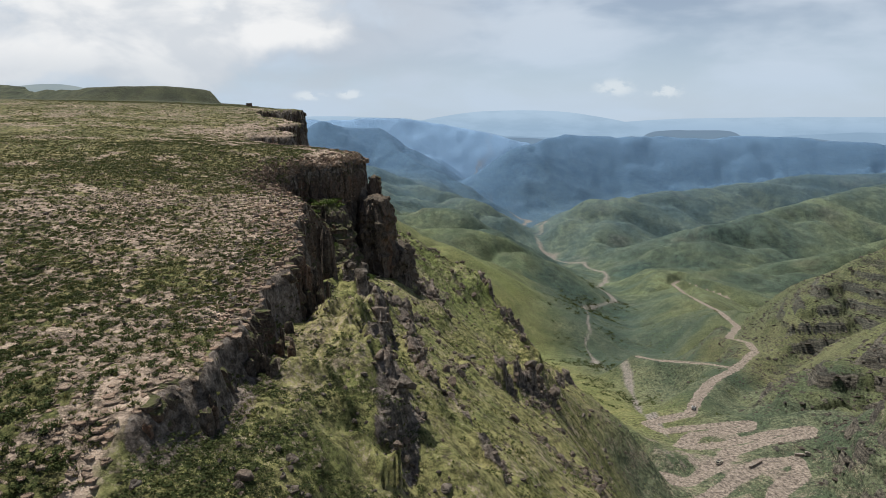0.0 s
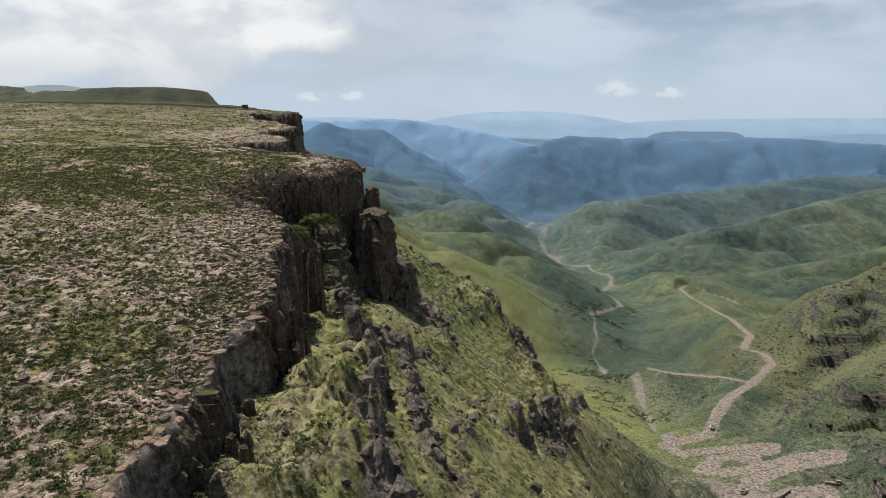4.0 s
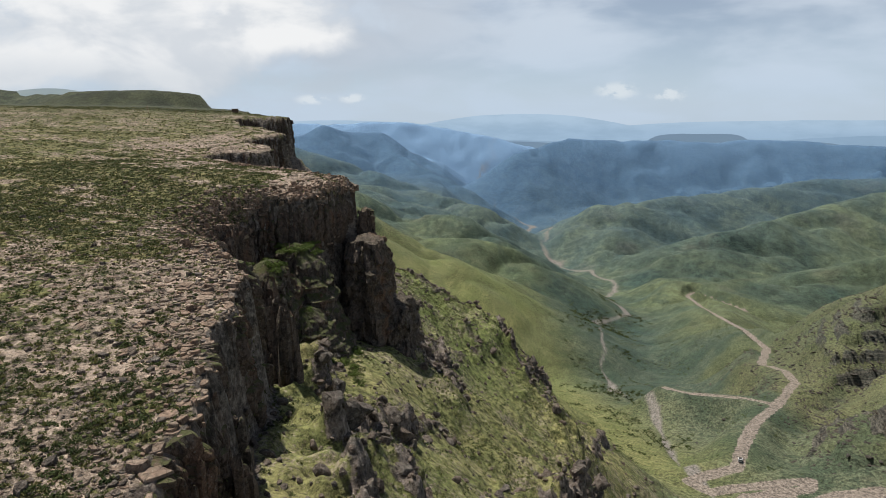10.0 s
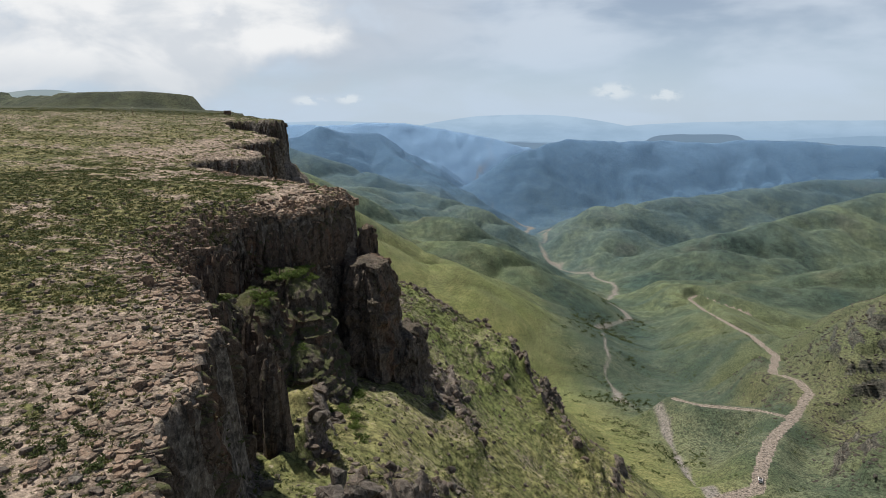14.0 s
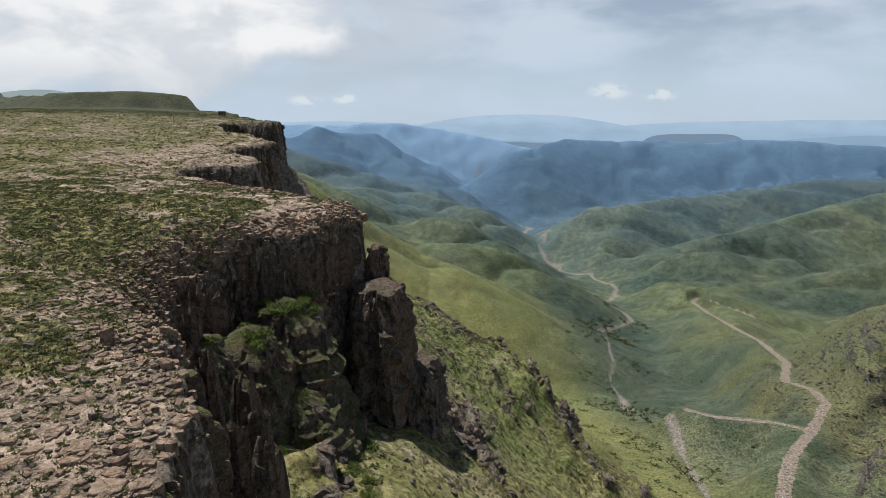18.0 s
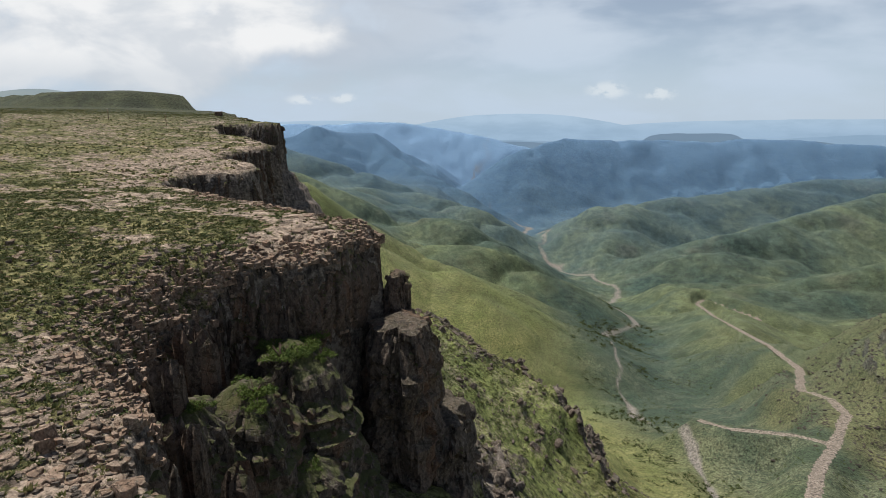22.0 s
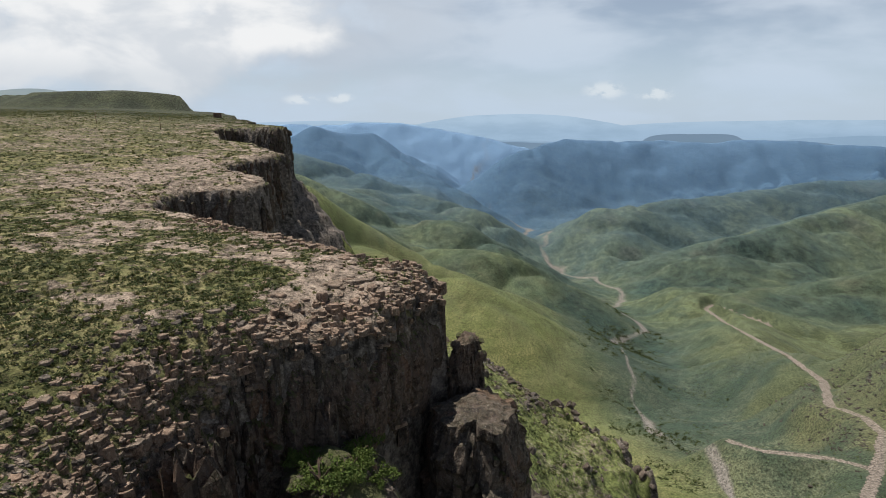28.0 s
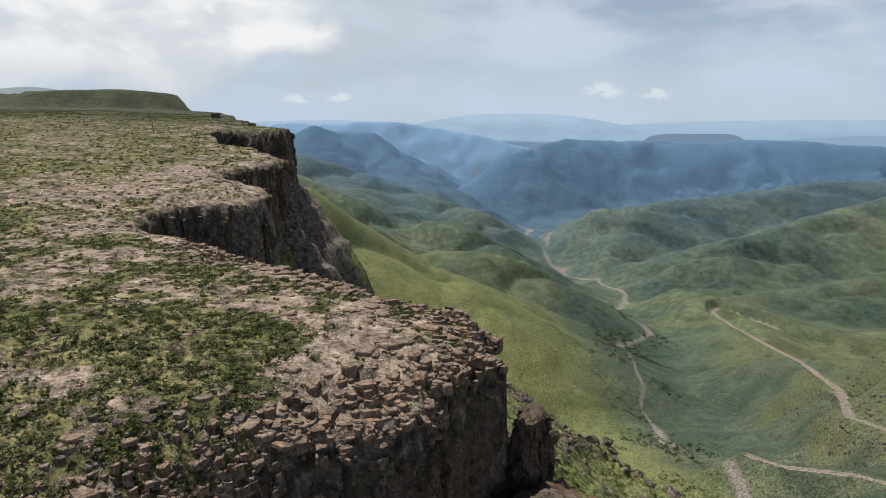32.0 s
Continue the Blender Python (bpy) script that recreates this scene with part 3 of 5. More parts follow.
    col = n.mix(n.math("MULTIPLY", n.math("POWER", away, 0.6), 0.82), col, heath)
    # far plateau darkened in its colour, as under a cloud's shadow
    moor_shade = n.math("MULTIPLY", n.ramp(sep.outputs[1], 270.0, 560.0, 0.0, 0.85), top)
    col = n.mix(moor_shade, col, n.mix(n.ramp(rough, 0.35, 0.65), rgb(0.064, 0.068, 0.040), rgb(0.030, 0.036, 0.025)))
    spots_far = n.ramp(n.noise(n.pos, 0.05, 10.0, 0.8), 0.38, 0.62, 0.68, 1.35)
    spots_far = n.math("ADD", n.math("MULTIPLY", spots_far, away), n.math("SUBTRACT", 1.0, away))
    col = n.mix(1.0, col, n.add("ShaderNodeCombineColor", {0: spots_far, 1: spots_far, 2: spots_far}).outputs[0], "MULTIPLY")
    # painted haze: the furthest ground fades to blue, paler towards the skyline
    upland_haze = n.ramp(sep.outputs[1], 1200.0, 3500.0)
    col = n.mix(n.math("MULTIPLY", upland_haze, n.math("SUBTRACT", 1.0, n.math("MULTIPLY", top, 0.8))), col, n.mix(n.ramp(sep.outputs[1], 3000.0, 4500.0), n.mix(n.ramp(rough, 0.35, 0.65), rgb(0.070, 0.122, 0.182), rgb(0.052, 0.100, 0.164)), rgb(0.165, 0.262, 0.385)))
    col = n.mix(wet, col, n.mix(fine, rgb(0.09, 0.080, 0.065), rgb(0.27, 0.24, 0.21)))
    dirt = n.mix(n.noise(n.pos, 0.35, 6.0, 0.7), rgb(0.128, 0.106, 0.087), rgb(0.265, 0.217, 0.175))
    col = n.mix(n.ramp(n.math("ADD", road, n.math("MULTIPLY", n.math("SUBTRACT", n.noise(n.pos, 0.3, 6.0, 0.7), 0.5), 0.7)), 0.35, 0.65), col, dirt)
    grit = n.noise(n.pos, 0.7, 11.0, 0.84)
    dull = n.ramp(grit, 0.38, 0.62, 0.32, 1.75)
    col = n.mix(1.0, col, n.add("ShaderNodeCombineColor", {0: dull, 1: dull, 2: dull}).outputs[0], "MULTIPLY")
    h = n.math("ADD", n.math("MULTIPLY", tuft, 0.5), n.math("MULTIPLY", fine, 0.35))
    h = n.math("ADD", h, n.math("MULTIPLY", n.math("MULTIPLY", crack, showing), 0.5))
    h = n.math("ADD", h, n.math("MULTIPLY", mid, rockm))
    h = n.math("ADD", h, n.math("MULTIPLY", n.math("MULTIPLY", rough, away), 8.0))
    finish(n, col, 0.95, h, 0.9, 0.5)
    return m


# ---- the ground, one sheet out to the skyline ----
def mesh_from(name, verts, quads, mats=(), smooth=True):
    me = bpy.data.meshes.new(name)
    verts, quads = np.asarray(verts, np.float32), np.asarray(quads, np.int32)
    me.vertices.add(len(verts))
    me.vertices.foreach_set("co", verts.ravel())
    k = quads.shape[1]
    me.loops.add(quads.size)
    me.loops.foreach_set("vertex_index", quads.ravel())
    me.polygons.add(len(quads))
    me.polygons.foreach_set("loop_start", np.arange(len(quads), dtype=np.int32) * k)
    me.update(calc_edges=True)
    me.polygons.foreach_set("use_smooth", np.full(len(quads), smooth))
    for m in mats:
        me.materials.append(m)
    return me


def build_ground(mat):
    ox, oy = -14.0, -14.0
    spans = ((-180, -60, 4.0), (-60, -30, 0.5), (-30, 4, FINE_ANGLE), (4, 45, 0.18), (45, 60, 0.6), (60, 180, 4.0))
    ang = np.concatenate([np.arange(a, b, s) for a, b, s in spans])
    rad = [4.0]
    while rad[-1] < 5200:
        r = rad[-1]
        rad.append(r + (1.2 if r < 40 else 0.66 if r < 235 else max(0.5, 0.0065 * (r - 160))))
    rad = np.array(rad)
    a, r = np.meshgrid(np.radians(ang), rad)
    x, y = ox + r * np.sin(a), oy + r * np.cos(a)
    z, rock, road, wet, bare, top, lush, damp_shade = height(x, y, True)
    nr, na = x.shape
    verts = np.stack([x, y, z], -1).reshape(-1, 3)
    i = np.arange(nr - 1)[:, None] * na
    j = np.arange(na)[None, :]
    j1 = (j + 1) % na
    quads = np.stack([i + j, i + na + j, i + na + j1, i + j1], -1).reshape(-1, 4)[:, ::-1]
    me = mesh_from("ground", verts, quads, (mat,))
    for key, v in (("rock", rock), ("road", road), ("wet", wet), ("bare", bare), ("top", top), ("lush", lush), ("damp_shade", damp_shade)):
        me.attributes.new(key, "FLOAT", "POINT").data.foreach_set("value", v.astype(np.float32).ravel())
    return tagged(new("ground", me), "grassy plateau, rocky flank and green valley of a mountain pass", "ground", kind="structure")


FINE_ANGLE = 0.15
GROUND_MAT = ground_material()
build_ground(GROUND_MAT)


# ---- distance: ridges one behind another at the skyline, haze painted into their glow ----
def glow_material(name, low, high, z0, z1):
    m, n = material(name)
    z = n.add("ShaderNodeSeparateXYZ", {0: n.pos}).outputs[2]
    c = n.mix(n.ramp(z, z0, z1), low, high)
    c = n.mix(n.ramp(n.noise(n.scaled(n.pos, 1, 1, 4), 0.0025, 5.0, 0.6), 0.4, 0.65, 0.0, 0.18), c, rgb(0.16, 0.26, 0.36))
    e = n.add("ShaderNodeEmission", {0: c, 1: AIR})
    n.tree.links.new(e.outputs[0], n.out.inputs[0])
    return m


def build_skyline(name, radius, base, waves, mats, humps=()):
    ang = np.radians(np.arange(-75, 75, 0.12))
    top = base + waves * fbm(np.degrees(ang) * 10, ang * 0, 90, 5, 0.5, radius * 0.01)
    for a, width, h, k in humps:
        top = top + h * np.clip(1 - np.abs((np.degrees(ang) - a) / width) ** k, 0, 1)
    x, y = radius * np.sin(ang), radius * np.cos(ang)
    rows = [np.stack([x, y, top], 1), np.stack([x * 0.995, y * 0.995, top - 90], 1), np.stack([x * 0.99, y * 0.99, top * 0 - 900], 1), np.stack([x * 1.004, y * 1.004, top * 0 - 900], 1)]
    v = np.concatenate(rows)
    n = len(ang)
    j = np.arange(n - 1)
    quads = np.concatenate([np.stack([j + a, j + b, j + b + 1, j + a + 1], 1) for a, b in ((0, n), (n, 2 * n), (3 * n, 0))])
    tagged(new(name, mesh_from(name, v, quads, mats)), "pale blue ridges lost in distant air", "far mountains", kind="structure")


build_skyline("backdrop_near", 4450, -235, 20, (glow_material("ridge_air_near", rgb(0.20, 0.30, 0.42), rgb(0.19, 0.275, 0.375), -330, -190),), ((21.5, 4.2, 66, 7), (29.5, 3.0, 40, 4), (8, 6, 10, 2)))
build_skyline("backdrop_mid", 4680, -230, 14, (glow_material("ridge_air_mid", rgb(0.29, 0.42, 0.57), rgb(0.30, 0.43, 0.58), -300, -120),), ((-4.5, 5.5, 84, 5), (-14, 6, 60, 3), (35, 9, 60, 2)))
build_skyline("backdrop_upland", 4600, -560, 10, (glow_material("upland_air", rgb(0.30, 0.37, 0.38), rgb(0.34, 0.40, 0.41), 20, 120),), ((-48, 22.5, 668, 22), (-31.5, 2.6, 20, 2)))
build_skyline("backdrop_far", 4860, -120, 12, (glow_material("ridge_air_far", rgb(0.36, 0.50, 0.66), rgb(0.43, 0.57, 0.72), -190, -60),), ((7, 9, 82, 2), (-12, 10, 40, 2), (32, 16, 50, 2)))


# ---- pieces of rock and plants, scattered ----
rng = np.random.RandomState(21)


def rock_material(name, tint=(1, 1, 1), streak=True, lichen=0.5, mossy=True):
    m, n = material(name)
    obj = n.add("ShaderNodeObjectInfo").outputs["Random"]
    isl = n.add("ShaderNodeNewGeometry").outputs["Random Per Island"]
    c, mid, fine = rock_colour(n, n.pos)
    tone = n.math("FRACT", n.math("ADD", obj, isl))
    c = n.mix(n.ramp(tone, 0.0, 1.0, 0.0, 0.75), c, n.mix(mid, rgb(0.105, 0.076, 0.058), rgb(0.245, 0.180, 0.138)))
    if streak:
        run = n.noise(n.scaled(n.pos, 1.3, 1.3, 0.35), 0.7, 5.0, 0.65)
        c = n.mix(n.ramp(run, 0.50, 0.64, 0.0, 0.75), c, rgb(0.050, 0.043, 0.040))
        red = n.noise(n.scaled(n.pos, 1, 1, 0.35), 0.16, 4.0, 0.6)
        c = n.mix(n.ramp(red, 0.55, 0.66, 0.0, 0.6), c, rgb(0.225, 0.128, 0.082))
    c = n.mix(n.ramp(n.noise(n.pos, 4.0, 6.0, 0.78), 0.56, 0.66, 0.0, lichen), c, rgb(0.36, 0.36, 0.31))
    c = n.mix(n.ramp(n.noise(n.pos, 1.1, 6.0, 0.72), 0.50, 0.62, 0.0, 0.6), c, rgb(0.040, 0.036, 0.031))
    grit = n.ramp(n.noise(n.pos, 1.1, 10.0, 0.82), 0.38, 0.62, 0.42, 1.6)
    c = n.mix(1.0, c, n.add("ShaderNodeCombineColor", {0: grit, 1: grit, 2: grit}).outputs[0], "MULTIPLY")
    c = n.mix(1.0, c, rgb(*tint), "MULTIPLY")
    bent = n.add("ShaderNodeVectorMath", {0: n.pos, 1: n.add("ShaderNodeVectorMath", {0: n.add("ShaderNodeTexNoise", {"Vector": n.pos, "Scale": 1.4, "Detail": 4.0}).outputs["Color"], 3: 0.8}, operation="SCALE").outputs[0]}, operation="ADD").outputs[0]
    crack = n.ramp(n.add("ShaderNodeTexVoronoi", {"Vector": n.scaled(bent, 1, 1, 0.55), "Scale": 0.9}, feature="DISTANCE_TO_EDGE").outputs["Distance"], 0.0, 0.06)
    c = n.mix(n.math("MULTIPLY", n.math("SUBTRACT", 1.0, crack), 0.35), c, rgb(0.03, 0.026, 0.022))
    flute = n.noise(n.scaled(n.pos, 2.0, 2.0, 0.5), 1.0, 5.0, 0.65)
    up = n.add("ShaderNodeSeparateXYZ", {0: n.add("ShaderNodeNewGeometry").outputs["True Normal"]}).outputs[2]
    if streak:
        moss = n.math("MULTIPLY", 0.75 if mossy else 0.12, n.math("MULTIPLY", n.ramp(up, 0.42, 0.70), n.ramp(n.noise(n.pos, 0.7, 5.0, 0.7), 0.38, 0.52)))
        c = n.mix(moss, c, n.mix(fine, rgb(0.038, 0.052, 0.015), rgb(0.105, 0.110, 0.038)))
        mid = n.math("ADD", mid, n.math("MULTIPLY", flute, 0.8))
    h = n.math("ADD", n.math("MULTIPLY", mid, 0.8), n.math("ADD", n.math("MULTIPLY", fine, 0.25), n.math("MULTIPLY", crack, 0.25)))
    finish(n, c, 0.92, h, 0.9, 0.35)
    return m


def plant_material(name, a, b, c):
    m, n = material(name)
    isl = n.add("ShaderNodeNewGeometry").outputs["Random Per Island"]
    big = n.noise(n.pos, 0.35, 3.0, 0.6)
    col = n.mix(n.ramp(big, 0.38, 0.62), rgb(*a), rgb(*b))
    col = n.mix(n.ramp(isl, 0.55, 1.0, 0.0, 0.75), col, rgb(*c))
    ins = {"Base Color": col, "Roughness": 0.8, "Specular IOR Level": 0.15}
    d = n.add("ShaderNodeBsdfPrincipled", ins)
    t = n.add("ShaderNodeBsdfTranslucent", {0: col})
    mix = n.add("ShaderNodeMixShader", {0: 0.25, 1: d.outputs[0], 2: t.outputs[0]})
    n.tree.links.new(mix.outputs[0], n.out.inputs[0])
    return m


RUBBLE_MAT = rock_material("rubble", (1.50, 1.32, 1.17), False, 0.55)
BARE_MAT = rock_material("bare_basalt", (0.80, 0.76, 0.73), True, 0.8, False)
ROCK_MAT = rock_material("basalt", (0.74, 0.71, 0.69), True, 0.7)
OUTCROP_MAT = rock_material("outcrop", (0.48, 0.51, 0.52), False, 0.5)
STONE_MAT = rock_material("loose_stone", (0.85, 0.85, 0.84), False, 0.6)
SLAB_MAT = rock_material("plateau_slab", (1.50, 1.37, 1.24), False, 0.45)
TUFT_MAT = plant_material("tussock_grass", (0.058, 0.068, 0.021), (0.110, 0.108, 0.037), (0.20, 0.172, 0.07))
HEATH_MAT = plant_material("heath_shrub", (0.032, 0.045, 0.014), (0.058, 0.074, 0.022), (0.110, 0.112, 0.04))
GRASS_MAT = plant_material("slope_grass", (0.074, 0.086, 0.025), (0.122, 0.124, 0.041), (0.190, 0.170, 0.072))
LEAF_MAT = plant_material("shrub_leaves", (0.055, 0.085, 0.018), (0.09, 0.125, 0.026), (0.15, 0.17, 0.05))


def column_shape(courses, seed, lean=0.10):
    """A tall rib of rock with flat broken sides, about 2 wide and 1 high, base at 0: vertices and triangles."""
    r = np.random.RandomState(seed)
    v, f = [], []
    n0 = r.randint(6, 9)
    a = np.arange(n0) / n0 * 2 * np.pi + r.uniform(-0.3, 0.3, n0)
    base = r.uniform(0.7, 1.2, n0)
    rings = 3 * courses
    shift = np.zeros(2)
    for k in range(rings + 1):
        z = k / rings
        if k % 3 == 0:
            base = base * (1 + r.uniform(-0.16, 0.12, n0))
            shift = shift + r.normal(0, 0.4 * lean, 2)
        q = (1.15 - 0.35 * z) * (0.72 if k == rings else 1.0)
        for i in range(n0):
            out = base[i] * q * r.uniform(0.94, 1.06)
            v.append((shift[0] + out * math.cos(a[i]), shift[1] + out * math.sin(a[i]), z - (r.uniform(0.0, 0.16) if k == rings else 0.0) + r.uniform(-0.02, 0.02)))
        if k:
            p0 = (k - 1) * n0
            for i in range(n0):
                p, q2 = p0 + i, p0 + (i + 1) % n0
                f += [(p, q2, q2 + n0), (p, q2 + n0, p + n0)]
    v.append((shift[0], shift[1], 1.0))
    last = rings * n0
    f += [(last + i, last + (i + 1) % n0, len(v) - 1) for i in range(n0)]
    return np.array(v), np.array(f)


def chunk_shape(seed, flat=0.7, sub=2):
    """An angular block of rock about 2 across, centred a little above its base."""
    bm = bmesh.new()
    bmesh.ops.create_icosphere(bm, subdivisions=sub, radius=1.0)
    v = np.array([p.co[:] for p in bm.verts])
    f = np.array([[p.index for p in q.verts] for q in bm.faces])
    bm.free()
    r = np.random.RandomState(seed)
    # cut by random planes for flat broken faces
    for _ in range(11):
        n = r.normal(size=3)
        n /= np.linalg.norm(n)
        lim = r.uniform(0.45, 0.8)
        over = v @ n - lim
        v = v - np.outer(np.maximum(over, 0), n)
    v = v * (1.15, 0.95, flat) + r.uniform(-0.03, 0.03, v.shape)
    v[:, 2] += 0.3 * flat
    return v, f


def slab_shape(seed):
    r = np.random.RandomState(seed)
    n = r.randint(5, 8)
    a = np.sort(np.arange(n) / n * 2 * np.pi + r.uniform(-0.4, 0.4, n))
    rad = r.uniform(0.65, 1.15, n)
    top = np.stack([rad * np.cos(a) * 0.93, rad * np.sin(a) * 0.93, 1 + r.uniform(-0.12, 0.12, n)], 1)
    edge = np.stack([rad * np.cos(a), rad * np.sin(a), 0.7 + r.uniform(-0.1, 0.1, n)], 1)
    low = np.stack([rad * np.cos(a) * 1.04, rad * np.sin(a) * 1.04, np.full(n, -0.8)], 1)
    v = np.concatenate([top, edge, low, [[0, 0, 1.04]]])
    f = []
    for i in range(n):
        j = (i + 1) % n
        f += [(i, j, 3 * n), (n + i, n + j, j), (n + i, j, i), (2 * n + i, 2 * n + j, n + j), (2 * n + i, n + j, n + i)]
    return v, np.array(f)


def tuft_shape(seed, blades=9, spread=0.8, high=0.8):
    r = np.random.RandomState(seed)
    v, f = [], []
    for i in range(blades):
        a = r.uniform(0, 2 * np.pi)
        lean = r.uniform(0.1, 1.0) * spread
        h = high * r.uniform(0.6, 1.1) * (1 - 0.35 * lean)
        root = np.array([np.cos(a), np.sin(a), 0]) * r.uniform(0.0, 0.35)
        tip = np.array([np.cos(a) * (lean + 0.2), np.sin(a) * (lean + 0.2), h])
        side = np.array([-np.sin(a), np.cos(a), 0]) * r.uniform(0.16, 0.3)
        k = len(v)
        v += [root - side - (0, 0, 0.1), root + side - (0, 0, 0.1), tip]
        f += [(k, k + 1, k + 2)]
    return np.array(v), np.array(f)


def leafy_shape(seed, leaves=22, flat=0.6, leaf=1.0):
    """A low clump of many small leaves set at all angles, uneven in outline."""
    r = np.random.RandomState(seed)
    v, f = [], []
    lobes = r.normal(size=(5, 3)) * (0.45, 0.45, 0.15)
    for i in range(leaves):
        d = r.normal(size=3)
        d /= np.linalg.norm(d)
        d[2] = abs(d[2])
        c = lobes[i % 5] + d * r.uniform(0.25, 0.62)
        c[2] = max(c[2] * flat + 0.15, 0.02)
        u = r.normal(size=3)
        u /= np.linalg.norm(u)
        w = np.cross(u, d)
        w /= np.linalg.norm(w) + 1e-6
        s = r.uniform(0.16, 0.32) * leaf
        k = len(v)
        v += [c - u * s, c + w * s * 0.9, c + u * s * 0.9 - w * s * 0.4]
        f += [(k, k + 1, k + 2)]
    return np.array(v), np.array(f)


def scatter(name, shapes, pos, scale, mat, label, category, tilt=0.0, kind="stuff", smooth=False, parent=None):
    """Many small pieces joined into one mesh. scale: n x 3."""
    pos, scale = np.asarray(pos, float), np.asarray(scale, float)
    vs, fs, off = [], [], 0
    pick = rng.randint(0, len(shapes), len(pos))
    for k, (v, f) in enumerate(shapes):
        m = np.where(pick == k)[0]
        if not len(m):
            continue
        a = rng.uniform(0, 2 * np.pi, len(m))
        p = v[None] * scale[m][:, None, :]
        if tilt:
            tx, ty = rng.normal(0, tilt, (2, len(m)))
            p[..., 2] += p[..., 0] * tx[:, None] + p[..., 1] * ty[:, None]
        c, s = np.cos(a)[:, None], np.sin(a)[:, None]
        q = np.stack([p[..., 0] * c - p[..., 1] * s, p[..., 0] * s + p[..., 1] * c, p[..., 2]], -1) + pos[m][:, None, :]
        vs.append(q.reshape(-1, 3))
        fs.append((f[None] + (np.arange(len(m)) * len(v))[:, None, None]).reshape(-1, 3) + off)
        off += len(m) * len(v)
    ob = new(name, mesh_from(name, np.concatenate(vs), np.concatenate(fs), (mat,), smooth))
    ob.parent = parent
    return tagged(ob, label, category, kind=kind)


def spots(n, x0, x1, y0, y1):
    return rng.uniform(x0, x1, n), rng.uniform(y0, y1, n)


# ---- the cliff: jointed pillars along the rim ----
def rim_pillars():
    xs, ys, ws = [], [], []
    for y0, y1, x0, x1, step in ((30, 225, -60, -8, 1.15), (205, 300, -85, -40, 1.7), (290, 460, -130, -60, 2.6)):
        gx, gy = np.meshgrid(np.arange(x0, x1, step), np.arange(y0, y1, step))
        gx, gy = gx + rng.uniform(-0.5, 0.5, gx.shape) * step, gy + rng.uniform(-0.5, 0.5, gy.shape) * step
        xs.append(gx.ravel()), ys.append(gy.ravel()), ws.append(np.full(gx.size, step))
    x, y, w = np.concatenate(xs), np.concatenate(ys), np.concatenate(ws)
    s = rim_side(x, y)
    m = (s > -4.5) & (s < 1.0)
    x, y, w, s = x[m], y[m], w[m], s[m]
    top = plateau_height(x, y, np.maximum(s, 0))
    z = height(x, y)
    foot = np.minimum(height(x + 2.5, y - 2.0), z)
    h = top - height(x + 5, y - 3)
    drop = np.clip(-s - 0.3, 0, 6) * (0.8 + 3.2 * sstep(0.3, 0.7, vnoise(x / 5 + 9, y / 5)) + rng.uniform(-0.3, 0.5, len(x)))
    tz = top - drop + rng.uniform(-0.5, 0.12, len(x))
    # the broken recess keeps more of its lower blocks
    keep = (h > 1.5) & (tz - foot > 1.0) & (rng.rand(len(x)) < np.where(s < -1.2, 0.30, 0.22) + 0.4 * (y < 62)) & ((s > -1.2) | (tz - foot < 7))
    x, y, w, s, tz, foot = (v[keep] for v in (x, y, w, s, tz, foot))
    foot = np.where(s > -0.9, np.maximum(foot, tz - rng.uniform(2.0, 6.0, len(x))), np.maximum(foot, tz - 9.0))
    rad = w * rng.uniform(0.28, 0.62, len(x))
    return x, y, s, tz, foot - 0.8, rad


def resample(pts, step):
    out = []
    for p, q in zip(pts[:-1], pts[1:]):
        n = max(1, int(math.hypot(q[0] - p[0], q[1] - p[1]) / step))
        out += [(p[0] + (q[0] - p[0]) * i / n, p[1] + (q[1] - p[1]) * i / n) for i in range(n)]
    return np.array(out + [pts[-1]])


def soften(v, n):
    k = np.ones(2 * n + 1) / (2 * n + 1)
    pad = np.concatenate([np.repeat(v[:1], n), v, np.repeat(v[-1:], n)])
    return np.convolve(pad, k, "valid")


def joints(length, lo, hi, r):
    """Cut positions along a length, at uneven distances."""
    cuts = [0.0]
    while cuts[-1] < length:
        cuts.append(cuts[-1] + lo + (hi - lo) * r.rand() ** 1.8)
    return np.array(cuts)


